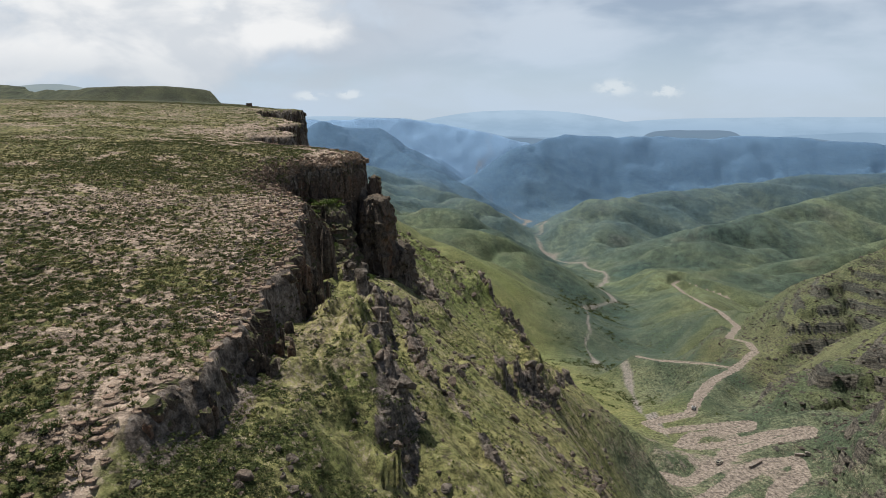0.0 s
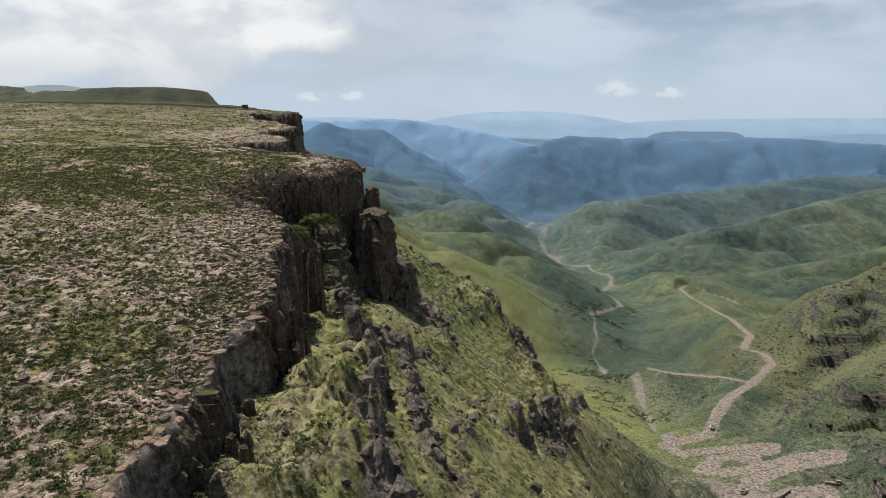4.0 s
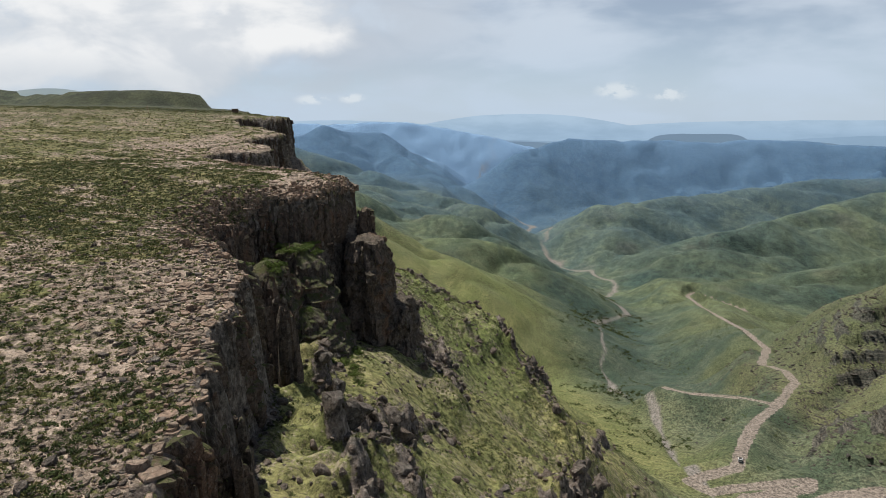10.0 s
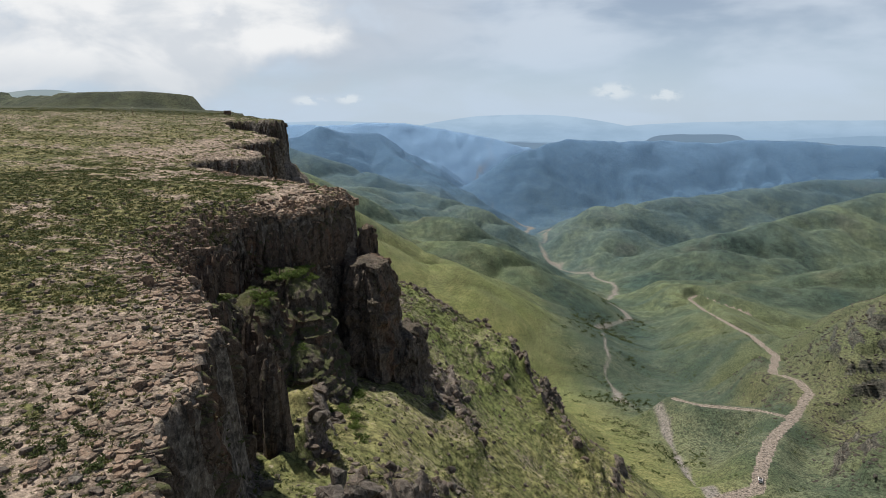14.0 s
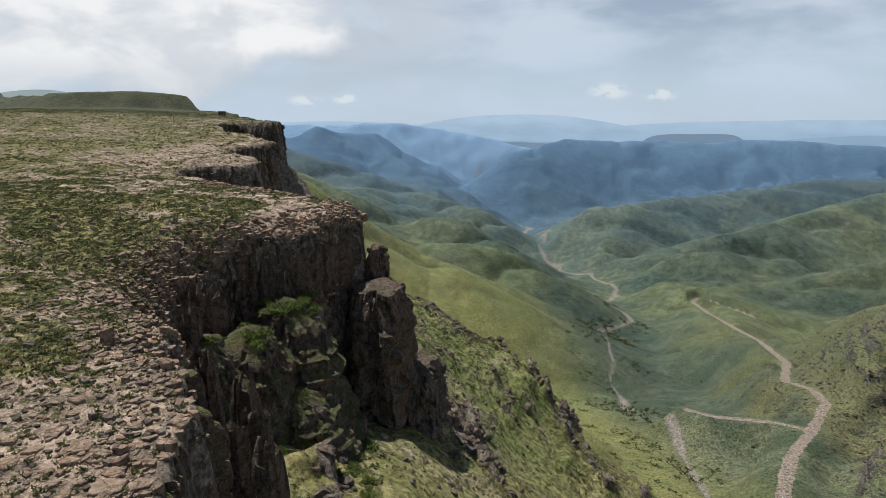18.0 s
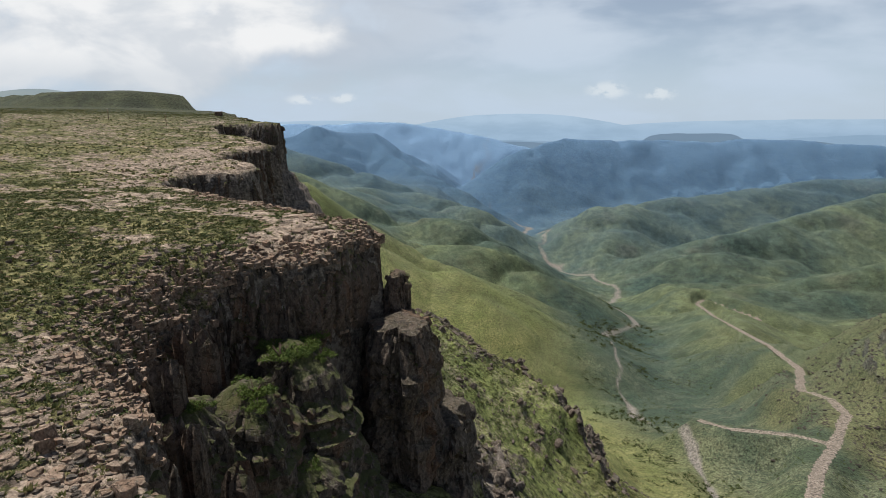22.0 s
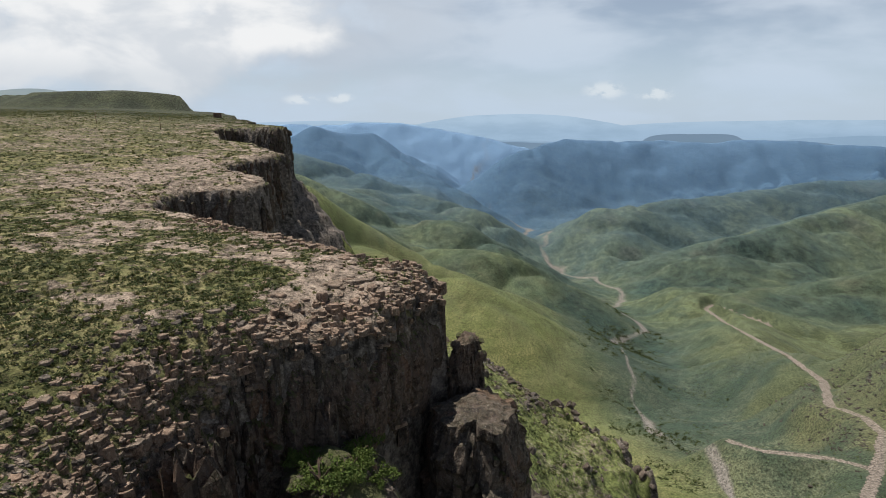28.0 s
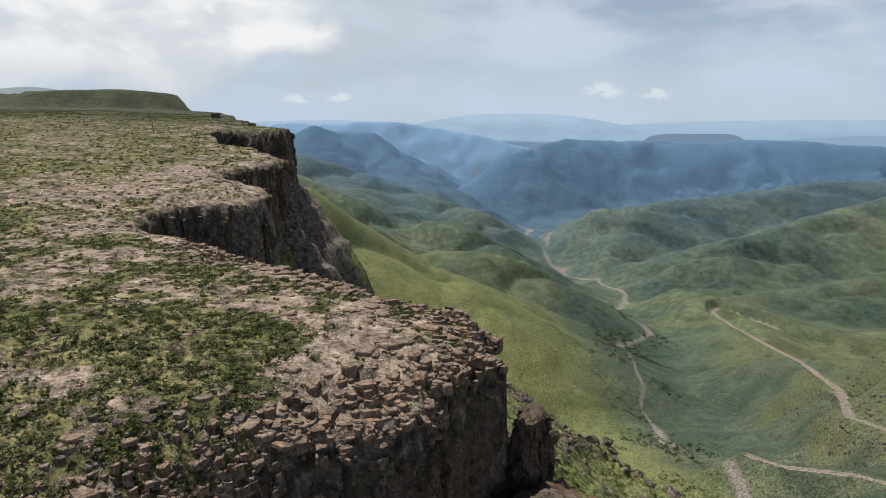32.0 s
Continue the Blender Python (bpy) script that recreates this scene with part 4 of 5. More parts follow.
def cliff_wall(mat):
    """The face of the rim: one skin, split by upright joints into narrow ribs that stand proud or set back, rounded off at the top."""
    r = np.random.RandomState(77)
    p = resample(RIM[3:], 0.2)
    n = len(p)
    tan = np.gradient(p, axis=0)
    nx, ny = soften(tan[:, 1], 12), soften(-tan[:, 0], 12)
    ln = np.hypot(nx, ny) + 1e-9
    nx, ny = nx / ln, ny / ln
    offs = np.arange(-6, 6.01, 0.25)
    side = rim_side(p[:, 0:1] + nx[:, None] * offs, p[:, 1:2] + ny[:, None] * offs)
    sign = (side[:, :-1] > 0) & (side[:, 1:] <= 0)
    cost = np.where(sign, np.abs(offs[:-1]) + 0.0, 99)
    o = offs[np.argmin(cost, 1)]
    o = np.where(cost.min(1) > 90, -0.7, o)
    o = soften(np.array([np.median(o[max(0, i - 5):i + 6]) for i in range(n)]), 3)
    ex, ey = p[:, 0] + nx * o, p[:, 1] + ny * o
    top = plateau_height(ex, ey, np.zeros(n))
    foot = np.minimum(height(ex + nx * 3.5, ey + ny * 3.5), height(ex + nx * 6, ey + ny * 6) + 3) - 1.2
    foot = np.minimum(foot, top - 1.0)
    u = np.concatenate([[0], np.cumsum(np.hypot(*np.diff(np.stack([ex, ey]), axis=1)))])
    # the great buttress is broken into few, wide, smooth faces
    bold = sstep(167, 171, ey) * sstep(188, 184, ey) * sstep(-40, -34, ex)

    def ribs(at, lo, hi):
        """Which rib each place along the wall belongs to, and how far it is from the nearest joint."""
        cuts = joints(u[-1] + 12, lo, hi, r)
        c = np.clip(np.searchsorted(cuts, at) - 1, 0, len(cuts) - 2)
        return c, np.minimum(at - cuts[c], cuts[c + 1] - at), len(cuts)

    nz = 84
    f = np.linspace(0, 1, nz) ** 1.15
    c, edge, k = ribs(u, 2.0, 7.0)
    cap = (r.uniform(-1.8, 0.2, k) * (r.rand(k) < 0.6))[c] * (1 - bold)
    t = top + cap
    z = t[:, None] + (foot - t)[:, None] * f[None, :]
    down = t[:, None] - z
    uu = np.repeat(u[:, None], nz, 1)
    calm = bold[:, None] * sstep(15, 12, down)
    at = uu + 1.6 * fbm(uu * 0.6, down, 7, 3, 0.5, 3.0)
    c, edge, k = ribs(at, 2.0, 7.0)
    d = 0.8 + (r.uniform(-0.9, 1.1, k)[c] + 0.5 * (1 - np.exp(-edge / 0.9)) - 1.1 * np.exp(-(edge / 0.3) ** 2)) * (1 - 0.7 * calm)
    level = down + 2.4 * fbm(uu, down * 0.3, 6, 3, 0.55, 4.0) + 1.5 * r.rand(k)[c]
    bed = np.clip(np.floor(level / 3.1), 0, 9)
    near = np.abs(level / 3.1 - np.round(level / 3.1)) * 3.1
    d = d - 0.35 * np.exp(-(near / 0.2) ** 2) * (1 - calm)
    at = at + 0.5 * fbm(uu, down, 2.5, 3, 0.6, 13.0)
    for b in range(10):
        c, edge, k = ribs(at, 0.5, 2.4)
        rib = (r.uniform(-0.55, 0.55, k)[c] + 0.2 * (1 - np.exp(-edge / 0.3)) - 0.45 * np.exp(-(edge / 0.14) ** 2)) * (1 - 0.8 * calm)
        d = d + np.where(bed == b, rib, 0.0)
        if b == 0:
            d = d - (0.4 + 2.6 * r.rand(k)[c]) * np.exp(-down / 1.5)
    ledge = np.abs(fbm(uu * 0.5, down, 6.5, 2, 0.5, 15.0))
    d = d - 0.5 * np.exp(-(ledge / 0.05) ** 2) * (1 - calm)
    # the bold face bulges under its rounded shoulder and is undercut at its base
    d = d + calm * (2.4 * np.sin(np.pi * np.clip(down / 15, 0, 1)) - 1.4) + bold[:, None] * sstep(11, 16, down) * sstep(30, 18, down) * -1.6
    d = d + (0.55 + 1.0 * calm) * fbm(uu, down * 0.25, 4.6, 3, 0.5, 5.0) + 0.30 * fbm(uu * 1.6, down * 0.7, 1.3, 3, 0.6, 8.0)
    v = np.zeros((n, nz + 1, 3))
    v[:, 1:, 0], v[:, 1:, 1], v[:, 1:, 2] = ex[:, None] + nx[:, None] * d, ey[:, None] + ny[:, None] * d, z
    v[:, 0, 0], v[:, 0, 1], v[:, 0, 2] = ex - nx * 1.8, ey - ny * 1.8, top - 0.25
    m = nz + 1
    a = (np.arange(n - 1)[:, None] * m + np.arange(m - 1)[None, :]).ravel()
    quads = np.stack([a, a + 1, a + m + 1, a + m], 1)
    return mesh_from("cliff", v.reshape(-1, 3), quads, (mat,), False)


PILLARS = [column_shape(2 + i % 3, 100 + i, 0.22) for i in range(24)]
px, py, ps, ptop, pfoot, prad = rim_pillars()
# slim towers that stand off the wall: x, y, top, radius
for cx, cy, cz, cr in ((-37, 146, -6.5, 1.8), (-40, 151, -3.6, 1.6), (-41, 160, -3.4, 1.6), (-30, 140, -7.5, 1.4), (-33, 170, -4.5, 1.0), (-24, 128, -8.5, 1.2), (-28, 134, -8.5, 1.2)):
    k = int(5 * cr)
    a, r = rng.uniform(0, 2 * np.pi, k), cr * np.sqrt(rng.rand(k))
    x, y = cx + r * np.cos(a), cy + r * np.sin(a)
    px, py, ps = np.concatenate([px, x]), np.concatenate([py, y]), np.concatenate([ps, x * 0 - 3])
    ptop = np.concatenate([ptop, cz - 0.4 * r + rng.uniform(-0.8, 0.2, k)])
    pfoot = np.concatenate([pfoot, np.minimum(height(x + 2, y - 2), height(x, y)) - 1.5])
    prad = np.concatenate([prad, rng.uniform(0.8, 1.4, k)])
near = (py > 45) & (py < 200)
one = np.where(near)[0][:290]
rest = np.ones(len(px), bool)
rest[one] = False
cliff = tagged(new("cliff", cliff_wall(ROCK_MAT)), "dark weathered basalt cliff split by upright joints", "cliff", kind="structure")
scatter("rock_pillars", PILLARS, np.stack([px, py, pfoot], 1)[rest], np.stack([prad, prad * rng.uniform(0.7, 1.3, len(px)), ptop - pfoot], 1)[rest], ROCK_MAT,
        "dark basalt pillars and towers standing off the cliff", "rock pillars", 0.05, "stuff")
pillar_meshes = []
for k, (v, f) in enumerate(PILLARS):
    pillar_meshes.append(mesh_from("rock_pillar", v, f, (ROCK_MAT,), False))
for i in one:
    ob = new("rock_pillar", pillar_meshes[i % len(pillar_meshes)])
    ob.matrix_world = pose(px[i], py[i], pfoot[i], rng.normal(0, 1.0), rng.normal(0, 1.0), rng.uniform(0, 360)) @ Matrix.Diagonal((prad[i], prad[i] * rng.uniform(0.8, 1.2), ptop[i] - pfoot[i], 1))
    ob.parent = cliff

# ---- grassy-topped bosses of rock inside the recess ----
BLOCKS = [mesh_from("block", v, f, (ROCK_MAT,), False) for v, f in (chunk_shape(620 + i, 0.9) for i in range(6))]


def boss(x, y, top, foot, rx, ry, seed, label, mat, steps=5, spread=1.1, tip=0.28):
    r = np.random.RandomState(seed)
    na, nz = 96, 34
    a = np.arange(na) / na * 2 * np.pi
    reach = 1 + 0.16 * np.sin(2 * a + r.uniform(0, 6)) + 0.10 * np.sin(3 * a + r.uniform(0, 6)) + 0.07 * np.sin(5 * a + r.uniform(0, 6))
    cell = r.uniform(-0.16, 0.16, (12, 40))
    rows = []
    for k in range(nz + 10):
        if k <= nz:
            f = k / nz
            z = foot + (top - foot) * f
            g = f * steps
            rise = (math.floor(g) + float(sstep(0.70, 1.0, g - math.floor(g)))) / steps
            q = 1.0 + spread * (1 - rise) ** 1.2 - 0.22 * max(0.0, f - 0.8) / 0.2
            wall = 1.0
        else:
            f = (k - nz) / 9
            z = top + (4.6 * tip) * math.sin(f * 1.5)
            q = 0.78 * (1 - f)
            wall = max(0.0, 0.6 - f)
        bent = a + 0.35 * fbm(a * 3 + 20, np.full(na, 0.3 * z), 1.5, 2, 0.5, seed * 2.3)
        i = np.floor(bent / (2 * np.pi) * 22).astype(int) % 40
        j = np.floor((z + 1.2 * fbm(a * 4 + 50, np.full(na, z), 3.0, 2, 0.5, seed)) / 1.9).astype(int) % 12
        out = reach * q + wall * cell[j, i]
        out = out + 0.09 * wall * fbm(a * 9.0 + 40, np.full(na, z * 0.9), 2.0, 4, 0.62, seed * 3.1)
        dx, dy = rx * out * np.cos(a), ry * out * np.sin(a)
        dz = (0.6 * fbm(dx + 30, dy, 2.6, 3, 0.6, seed * 1.7) + tip * (dy - 0.35 * dx)) * sstep(0.5, 1.0, min(k / nz, 1.0))
        rows.append(np.stack([x + dx, y + dy, z + dz], 1))
    v = np.concatenate(rows)
    i = np.arange(nz + 9)[:, None] * na
    j = np.arange(na)[None, :]
    j1 = (j + 1) % na
    quads = np.stack([i + j, i + j1, i + na + j1, i + na + j], -1).reshape(-1, 4)
    ob = tagged(new("rock_outcrop"), label, "rock outcrop", "outcrops in the recess")
    body = new("rock_body", mesh_from("rock_body", v, quads, (mat,), False))
    body.parent = ob
    for k in range(14):
        i = r.randint(0, na)
        at = rows[nz - r.randint(0, 12)][i]
        size = r.uniform(0.3, 0.75)
        block = new("block", BLOCKS[k % len(BLOCKS)])
        block.matrix_world = pose(*at, r.uniform(-15, 15), r.uniform(-15, 15), r.uniform(0, 360)) @ Matrix.Diagonal((size, size, 1.3 * size, 1))
        block.parent = ob


for i, (x, y, top, foot, rx, ry) in enumerate(((-31.5, 167, -10.4, -30, 4.8, 4.4), (-35.5, 157.5, -11.4, -28, 4.2, 4.0), (-19.4, 177.4, -9.6, -36, 4.1, 5.2), (-39, 150.5, -10.0, -24, 3.6, 3.4), (-29.5, 157, -20, -30, 4.2, 3.4), (-13.5, 181, -25, -40, 4.2, 5.4), (-20.2, 183.2, -4.6, -16, 1.5, 1.9))):
    bare = x > -21
    boss(x, y, top, foot, rx, ry, i + 3, "bare brown rock outcrop standing against the great buttress" if bare else "dark rock outcrop with grassy top standing in the cliff recess", BARE_MAT if bare else ROCK_MAT, 2 if bare else 6, 0.3 if bare else 1.2, 0.1 if bare else 0.28)

# ---- slabs lying on the plateau, thick near the rim ----
SLABS = [slab_shape(300 + i) for i in range(12)]
x, y = spots(56000, -135, -14, 14, 290)
s = rim_side(x, y)
bed = fbm(x, y, 17, 4, 0.6, 5.5)
keep = (s > -0.4) & (rng.rand(len(x)) < (0.08 + 0.55 * sstep(9, 0.5, s) + 0.42 * sstep(0.0, 0.5, bed)) * sstep(300, 120, y + 0.5 * s))
x, y, s = x[keep], y[keep], s[keep]
size = rng.uniform(0.09, 0.28, len(x)) * (1 + 1.6 * (rng.rand(len(x)) ** 6)) * (1 + 0.7 * sstep(6, 0.5, s))
scatter("rock_slabs", SLABS, np.stack([x, y, height(x, y) - 0.02], 1), np.stack([size * 1.25, size * 0.95, rng.uniform(0.03, 0.10, len(x)) * (1 + size)], 1), SLAB_MAT,
        "pinkish brown flat stone slabs set in plateau turf", "stone slabs", 0.10)

# the largest slabs by the edge, one by one
slab_meshes = [mesh_from("rock_slab", v, f, (SLAB_MAT,), False) for v, f in SLABS]
ground = bpy.data.objects["ground"]
made = 0
while made < 280:
    x, y = rng.uniform(-58, -18), rng.uniform(95, 205)
    s0 = float(rim_side(np.array([x]), np.array([y]))[0])
    if 0.3 < s0 < 9:
        size = rng.uniform(0.3, 0.65) * (1.5 if rng.rand() < 0.12 else 1.0)
        ob = new("rock_slab", slab_meshes[made % 12])
        ob.matrix_world = pose(x, y, float(height([x], [y])[0]) - 0.03, rng.normal(0, 3), rng.normal(0, 3), rng.uniform(0, 360)) @ Matrix.Diagonal((size * 1.2, size * 0.9, 0.10 + 0.14 * size, 1))
        ob.parent = ground
        made += 1

# rubble that fills the head of the recess
x, y = (v.ravel() for v in np.meshgrid(np.arange(-62, -22, 0.72), np.arange(134, 184, 0.72)))
x, y = x + rng.uniform(-0.3, 0.3, len(x)), y + rng.uniform(-0.3, 0.3, len(x))
s = rim_side(x, y)
keep = (s > -1.2) & (rng.rand(len(x)) < 1.1 * sstep(3 + 8 * sstep(134, 145, y) * sstep(174, 164, y), 0.5, s + 2.5 * fbm(x, y, 5, 3, 0.6, 12.0)))
x, y = x[keep], y[keep]
size = rng.uniform(0.14, 0.42, len(x)) * (1 + 1.5 * rng.rand(len(x)) ** 4)
CHUNKS = [chunk_shape(600 + i, 0.6 + 0.05 * i) for i in range(10)]
JOINTED = [slab_shape(340 + i) for i in range(16)]
PEBBLES = [chunk_shape(650 + i, 0.6 + 0.04 * i, 1) for i in range(12)]
scatter("recess_rubble", JOINTED, np.stack([x, y, height(x, y) - 0.25 * size], 1), np.stack([size * 1.15, size * 0.9, size * rng.uniform(0.2, 0.55, len(x))], 1), RUBBLE_MAT,
        "brown angular rubble filling the recess of the rim", "rocks", 0.14)

x, y = spots(26000, -60, -16, 60, 225)
s = rim_side(x, y)
keep = (s > -0.7) & (rng.rand(len(x)) < (0.12 + 0.6 * sstep(118, 145, y)) * sstep(7, 0.5, s))
x, y, s = x[keep], y[keep], s[keep]
size = rng.uniform(0.14, 0.42, len(x)) * (1 + 1.2 * rng.rand(len(x)) ** 5)
z = np.where(s > 0.2, height(x, y), plateau_height(x, y, np.maximum(s, 0)) - 0.5 + 0.9 * np.minimum(s, 0)) - 0.1 * size
scatter("rim_blocks", JOINTED, np.stack([x, y, z], 1), np.stack([size, size * 0.85, size * rng.uniform(0.6, 1.0, len(x))], 1), RUBBLE_MAT,
        "light brown broken blocks heaped along the edge", "rocks", 0.15)

# ---- tussocks and heath on the plateau ----
TUFTS = [tuft_shape(400 + i) for i in range(8)]
HEATH = [leafy_shape(500 + i) for i in range(8)]
x, y = spots(130000, -140, -14, 14, 300)
s = rim_side(x, y)
keep = (s > 0.6) & (rng.rand(len(x)) < (0.24 + 0.16 * sstep(110, 70, y) + 0.76 * lushness(x, y) ** 1.5) * sstep(300, 90, y + 0.5 * s) * (0.45 + 0.55 * sstep(1, 6, s)))
x, y = x[keep], y[keep]
cut = len(x) * 7 // 10
size = rng.uniform(0.2, 0.5, len(x)) * (1 + 0.5 * (rng.rand(len(x)) ** 6))
z = height(x, y)
scatter("tussock_grass", TUFTS, np.stack([x, y, z], 1)[:cut], np.stack([size, size, size * 0.9], 1)[:cut], TUFT_MAT, "olive and straw-coloured tussock grass on the plateau", "grass")
scatter("heath", HEATH, np.stack([x, y, z], 1)[cut:], (np.stack([size, size, size * 0.75], 1) * 1.15)[cut:], HEATH_MAT, "dark green low heath shrubs on the plateau", "shrubs")

x, y = spots(42000, -300, -60, 230, 560)
s = rim_side(x, y)
keep = (s > 1.5) & (rng.rand(len(x)) < 0.12 + 0.7 * lushness(x, y) ** 1.5) & (x > -0.62 * y - 20)
x, y = x[keep], y[keep]
size = rng.uniform(0.35, 0.8, len(x))
z = height(x, y)
cut = len(x) * 6 // 10
scatter("far_tussocks", TUFTS, np.stack([x, y, z], 1)[:cut], np.stack([size, size, size * 0.8], 1)[:cut], TUFT_MAT, "olive tussock grass across the far plateau", "grass")
scatter("far_heath", HEATH, np.stack([x, y, z], 1)[cut:], np.stack([size, size, size * 0.6], 1)[cut:], HEATH_MAT, "dark heath patches across the far plateau", "shrubs")

# mats of dark heath in the hollows of the plateau
x, y = spots(11000, -95, -22, 135, 215)
keep = (rim_side(x, y) > 1.5) & (rng.rand(len(x)) < 0.75 * sstep(0.45, 1.0, lushness(x, y)))
x, y = x[keep], y[keep]
size = rng.uniform(0.2, 0.5, len(x))
scatter("heath_mats", HEATH, np.stack([x, y, height(x, y)], 1), np.stack([size, size, size * 0.6], 1) * 1.25, HEATH_MAT, "dark green heath mats in hollows of the plateau", "shrubs")

# short turf and loose stones by the rim of the recess
x, y = spots(26000, -78, -20, 60, 172)
s = rim_side(x, y)
k = fbm(x, y, 6, 3, 0.6, 73.0)
keep = (s > 0.4) & (s < 34) & (rng.rand(len(x)) < 0.10 + 0.85 * sstep(-0.05, 0.3, k))
x, y, k = x[keep], y[keep], k[keep]
size = rng.uniform(0.14, 0.36, len(x))
scatter("rim_turf", TUFTS, np.stack([x, y, height(x, y)], 1), np.stack([size, size, size * 0.8], 1), TUFT_MAT, "olive grass tufts between stones at the rim", "grass")
x, y = spots(15000, -78, -20, 60, 172)
s = rim_side(x, y)
keep = (s > 0.2) & (rng.rand(len(x)) < 0.15 + 0.7 * sstep(14, 2, s))
x, y = x[keep], y[keep]
size = rng.uniform(0.06, 0.2, len(x)) * (1 + 1.5 * rng.rand(len(x)) ** 5)
scatter("rim_stones", SLABS, np.stack([x, y, height(x, y) + 0.01], 1), np.stack([size * 1.2, size, size * rng.uniform(0.35, 0.8, len(x))], 1), STONE_MAT, "small grey-brown stones strewn along the rim", "stones", 0.2)

# dark round bushes among the slabs at the near end
x, y = spots(9000, -95, -20, 30, 125)
keep = (rim_side(x, y) > 0.8) & (rng.rand(len(x)) < (0.28 + 0.7 * sstep(-0.1, 0.35, fbm(x, y, 9, 3, 0.6, 63.0))) * sstep(125, 70, y))
x, y = x[keep], y[keep]
size = rng.uniform(0.22, 0.5, len(x)) * (1 + 0.5 * sstep(60, 40, y))
scatter("plateau_shrubs", [leafy_shape(540 + i, 60, 0.8) for i in range(6)], np.stack([x, y, height(x, y)], 1), np.stack([size, size, size * 0.9], 1), HEATH_MAT, "dark green rounded bushes among the plateau slabs", "bushes")

# ---- rock and plants on the flank and the far side of the pass ----
x, y = spots(62000, -28, 75, 30, 330)
band = rock_mask(x, y)
s = rim_side(x, y)
keep = (s < -1.5) & (rng.rand(len(x)) < 0.035 + 0.36 * band * sstep(75, 20, x) + 0.25 * sstep(-7, -2, s) * sstep(60, 100, y))
x, y = x[keep], y[keep]
band = rock_mask(x, y)
size = rng.uniform(0.16, 0.6, len(x)) * (1 + 1.8 * rng.rand(len(x)) ** 5) * (1 + 0.9 * band) * np.interp(y, [40, 70, 130], [0.4, 0.5, 0.9])
big = size > 0.75
spot, form = np.stack([x, y, height(x, y) - 0.2 * size], 1), np.stack([size, size, size * rng.uniform(0.7, 1.4, len(x))], 1)
scatter("slope_rocks", CHUNKS, spot[big], form[big], STONE_MAT, "grey-brown rock outcrops breaking out of the grassy flank", "rocks", 0.15)
scatter("slope_rubble", PEBBLES, spot[~big], form[~big], STONE_MAT, "grey-brown stones strewn over the grassy flank", "stones", 0.15)
x, y = spots(30000, 140, 420, 190, 620)
keep = (rng.rand(len(x)) < 0.02 + 0.5 * sstep(-0.42, -0.05, fbm(x, y, 75, 4, 0.55, 64.0)) * sstep(42, 70, x - 0.35 * y) * sstep(145, 165, x) * sstep(760, 500, y)) & (x < 0.85 * y + 60)
for pts, half in ROADS:
    keep &= to_line(x, y, pts)[0] > half * 2
x, y = x[keep], y[keep]
size = rng.uniform(0.3, 0.9, len(x)) * (1 + 1.6 * rng.rand(len(x)) ** 4)
scatter("outcrop_rocks", PEBBLES, np.stack([x, y, height(x, y) - 0.2 * size], 1), np.stack([size * 1.5, size, size * 0.6], 1), OUTCROP_MAT, "grey-brown rock ledges breaking out of the far slope", "rocks", 0.15)
x, y = spots(95000, -34, 90, 18, 340)
s = rim_side(x, y)
keep = (s < -1.0) & (rng.rand(len(x)) < (0.14 + 0.6 * sstep(-0.1, 0.4, fbm(x, y, 11, 4, 0.6, 58.0))) * sstep(110, 30, x))
x, y = x[keep], y[keep]
size = rng.uniform(0.2, 0.55, len(x))
z = height(x, y)
cut = len(x) * 3 // 4
scatter("slope_grass", TUFTS, np.stack([x, y, z], 1)[:cut], np.stack([size, size, size * 0.8], 1)[:cut], GRASS_MAT, "bright green grass tufts on the steep flank", "grass")
scatter("slope_heath", HEATH, np.stack([x, y, z], 1)[cut:], np.stack([size, size, size * 0.7], 1)[cut:] * 1.3, HEATH_MAT, "dark green shrubs among the rocks of the flank", "shrubs")
# thick low growth at the foot of the first buttress
x, y = spots(9000, -24, 2, 38, 78)
keep = (rim_side(x, y) < -1.5) & (rng.rand(len(x)) < sstep(-0.3, 0.25, fbm(x, y, 7, 3, 0.6, 59.0)) * sstep(80, 55, y))
x, y = x[keep], y[keep]
size = rng.uniform(0.12, 0.4, len(x))
scatter("foot_heath", HEATH, np.stack([x, y, height(x, y)], 1), np.stack([size, size, size * 0.7], 1) * 1.3, HEATH_MAT, "dense dark green shrubs at the foot of the cliff", "shrubs")
# grey-green scrub over the valley floor and its sides
x, y = spots(26000, 40, 520, 200, 1000)
keep = (rng.rand(len(x)) < 0.5 * sstep(0.0, 0.4, fbm(x, y, 45, 4, 0.6, 101.0))) & (height(x, y) < -95) & (x < 0.75 * y + 60)
for pts, half in ROADS:
    keep &= to_line(x, y, pts)[0] > half * 1.5
x, y = x[keep], y[keep]
size = rng.uniform(0.4, 1.2, len(x)) * (1 + 0.0012 * y)
scatter("valley_scrub", HEATH, np.stack([x, y, height(x, y)], 1), np.stack([size, size, size * 0.6], 1), HEATH_MAT, "dark grey-green scrub on the valley floor", "shrubs")
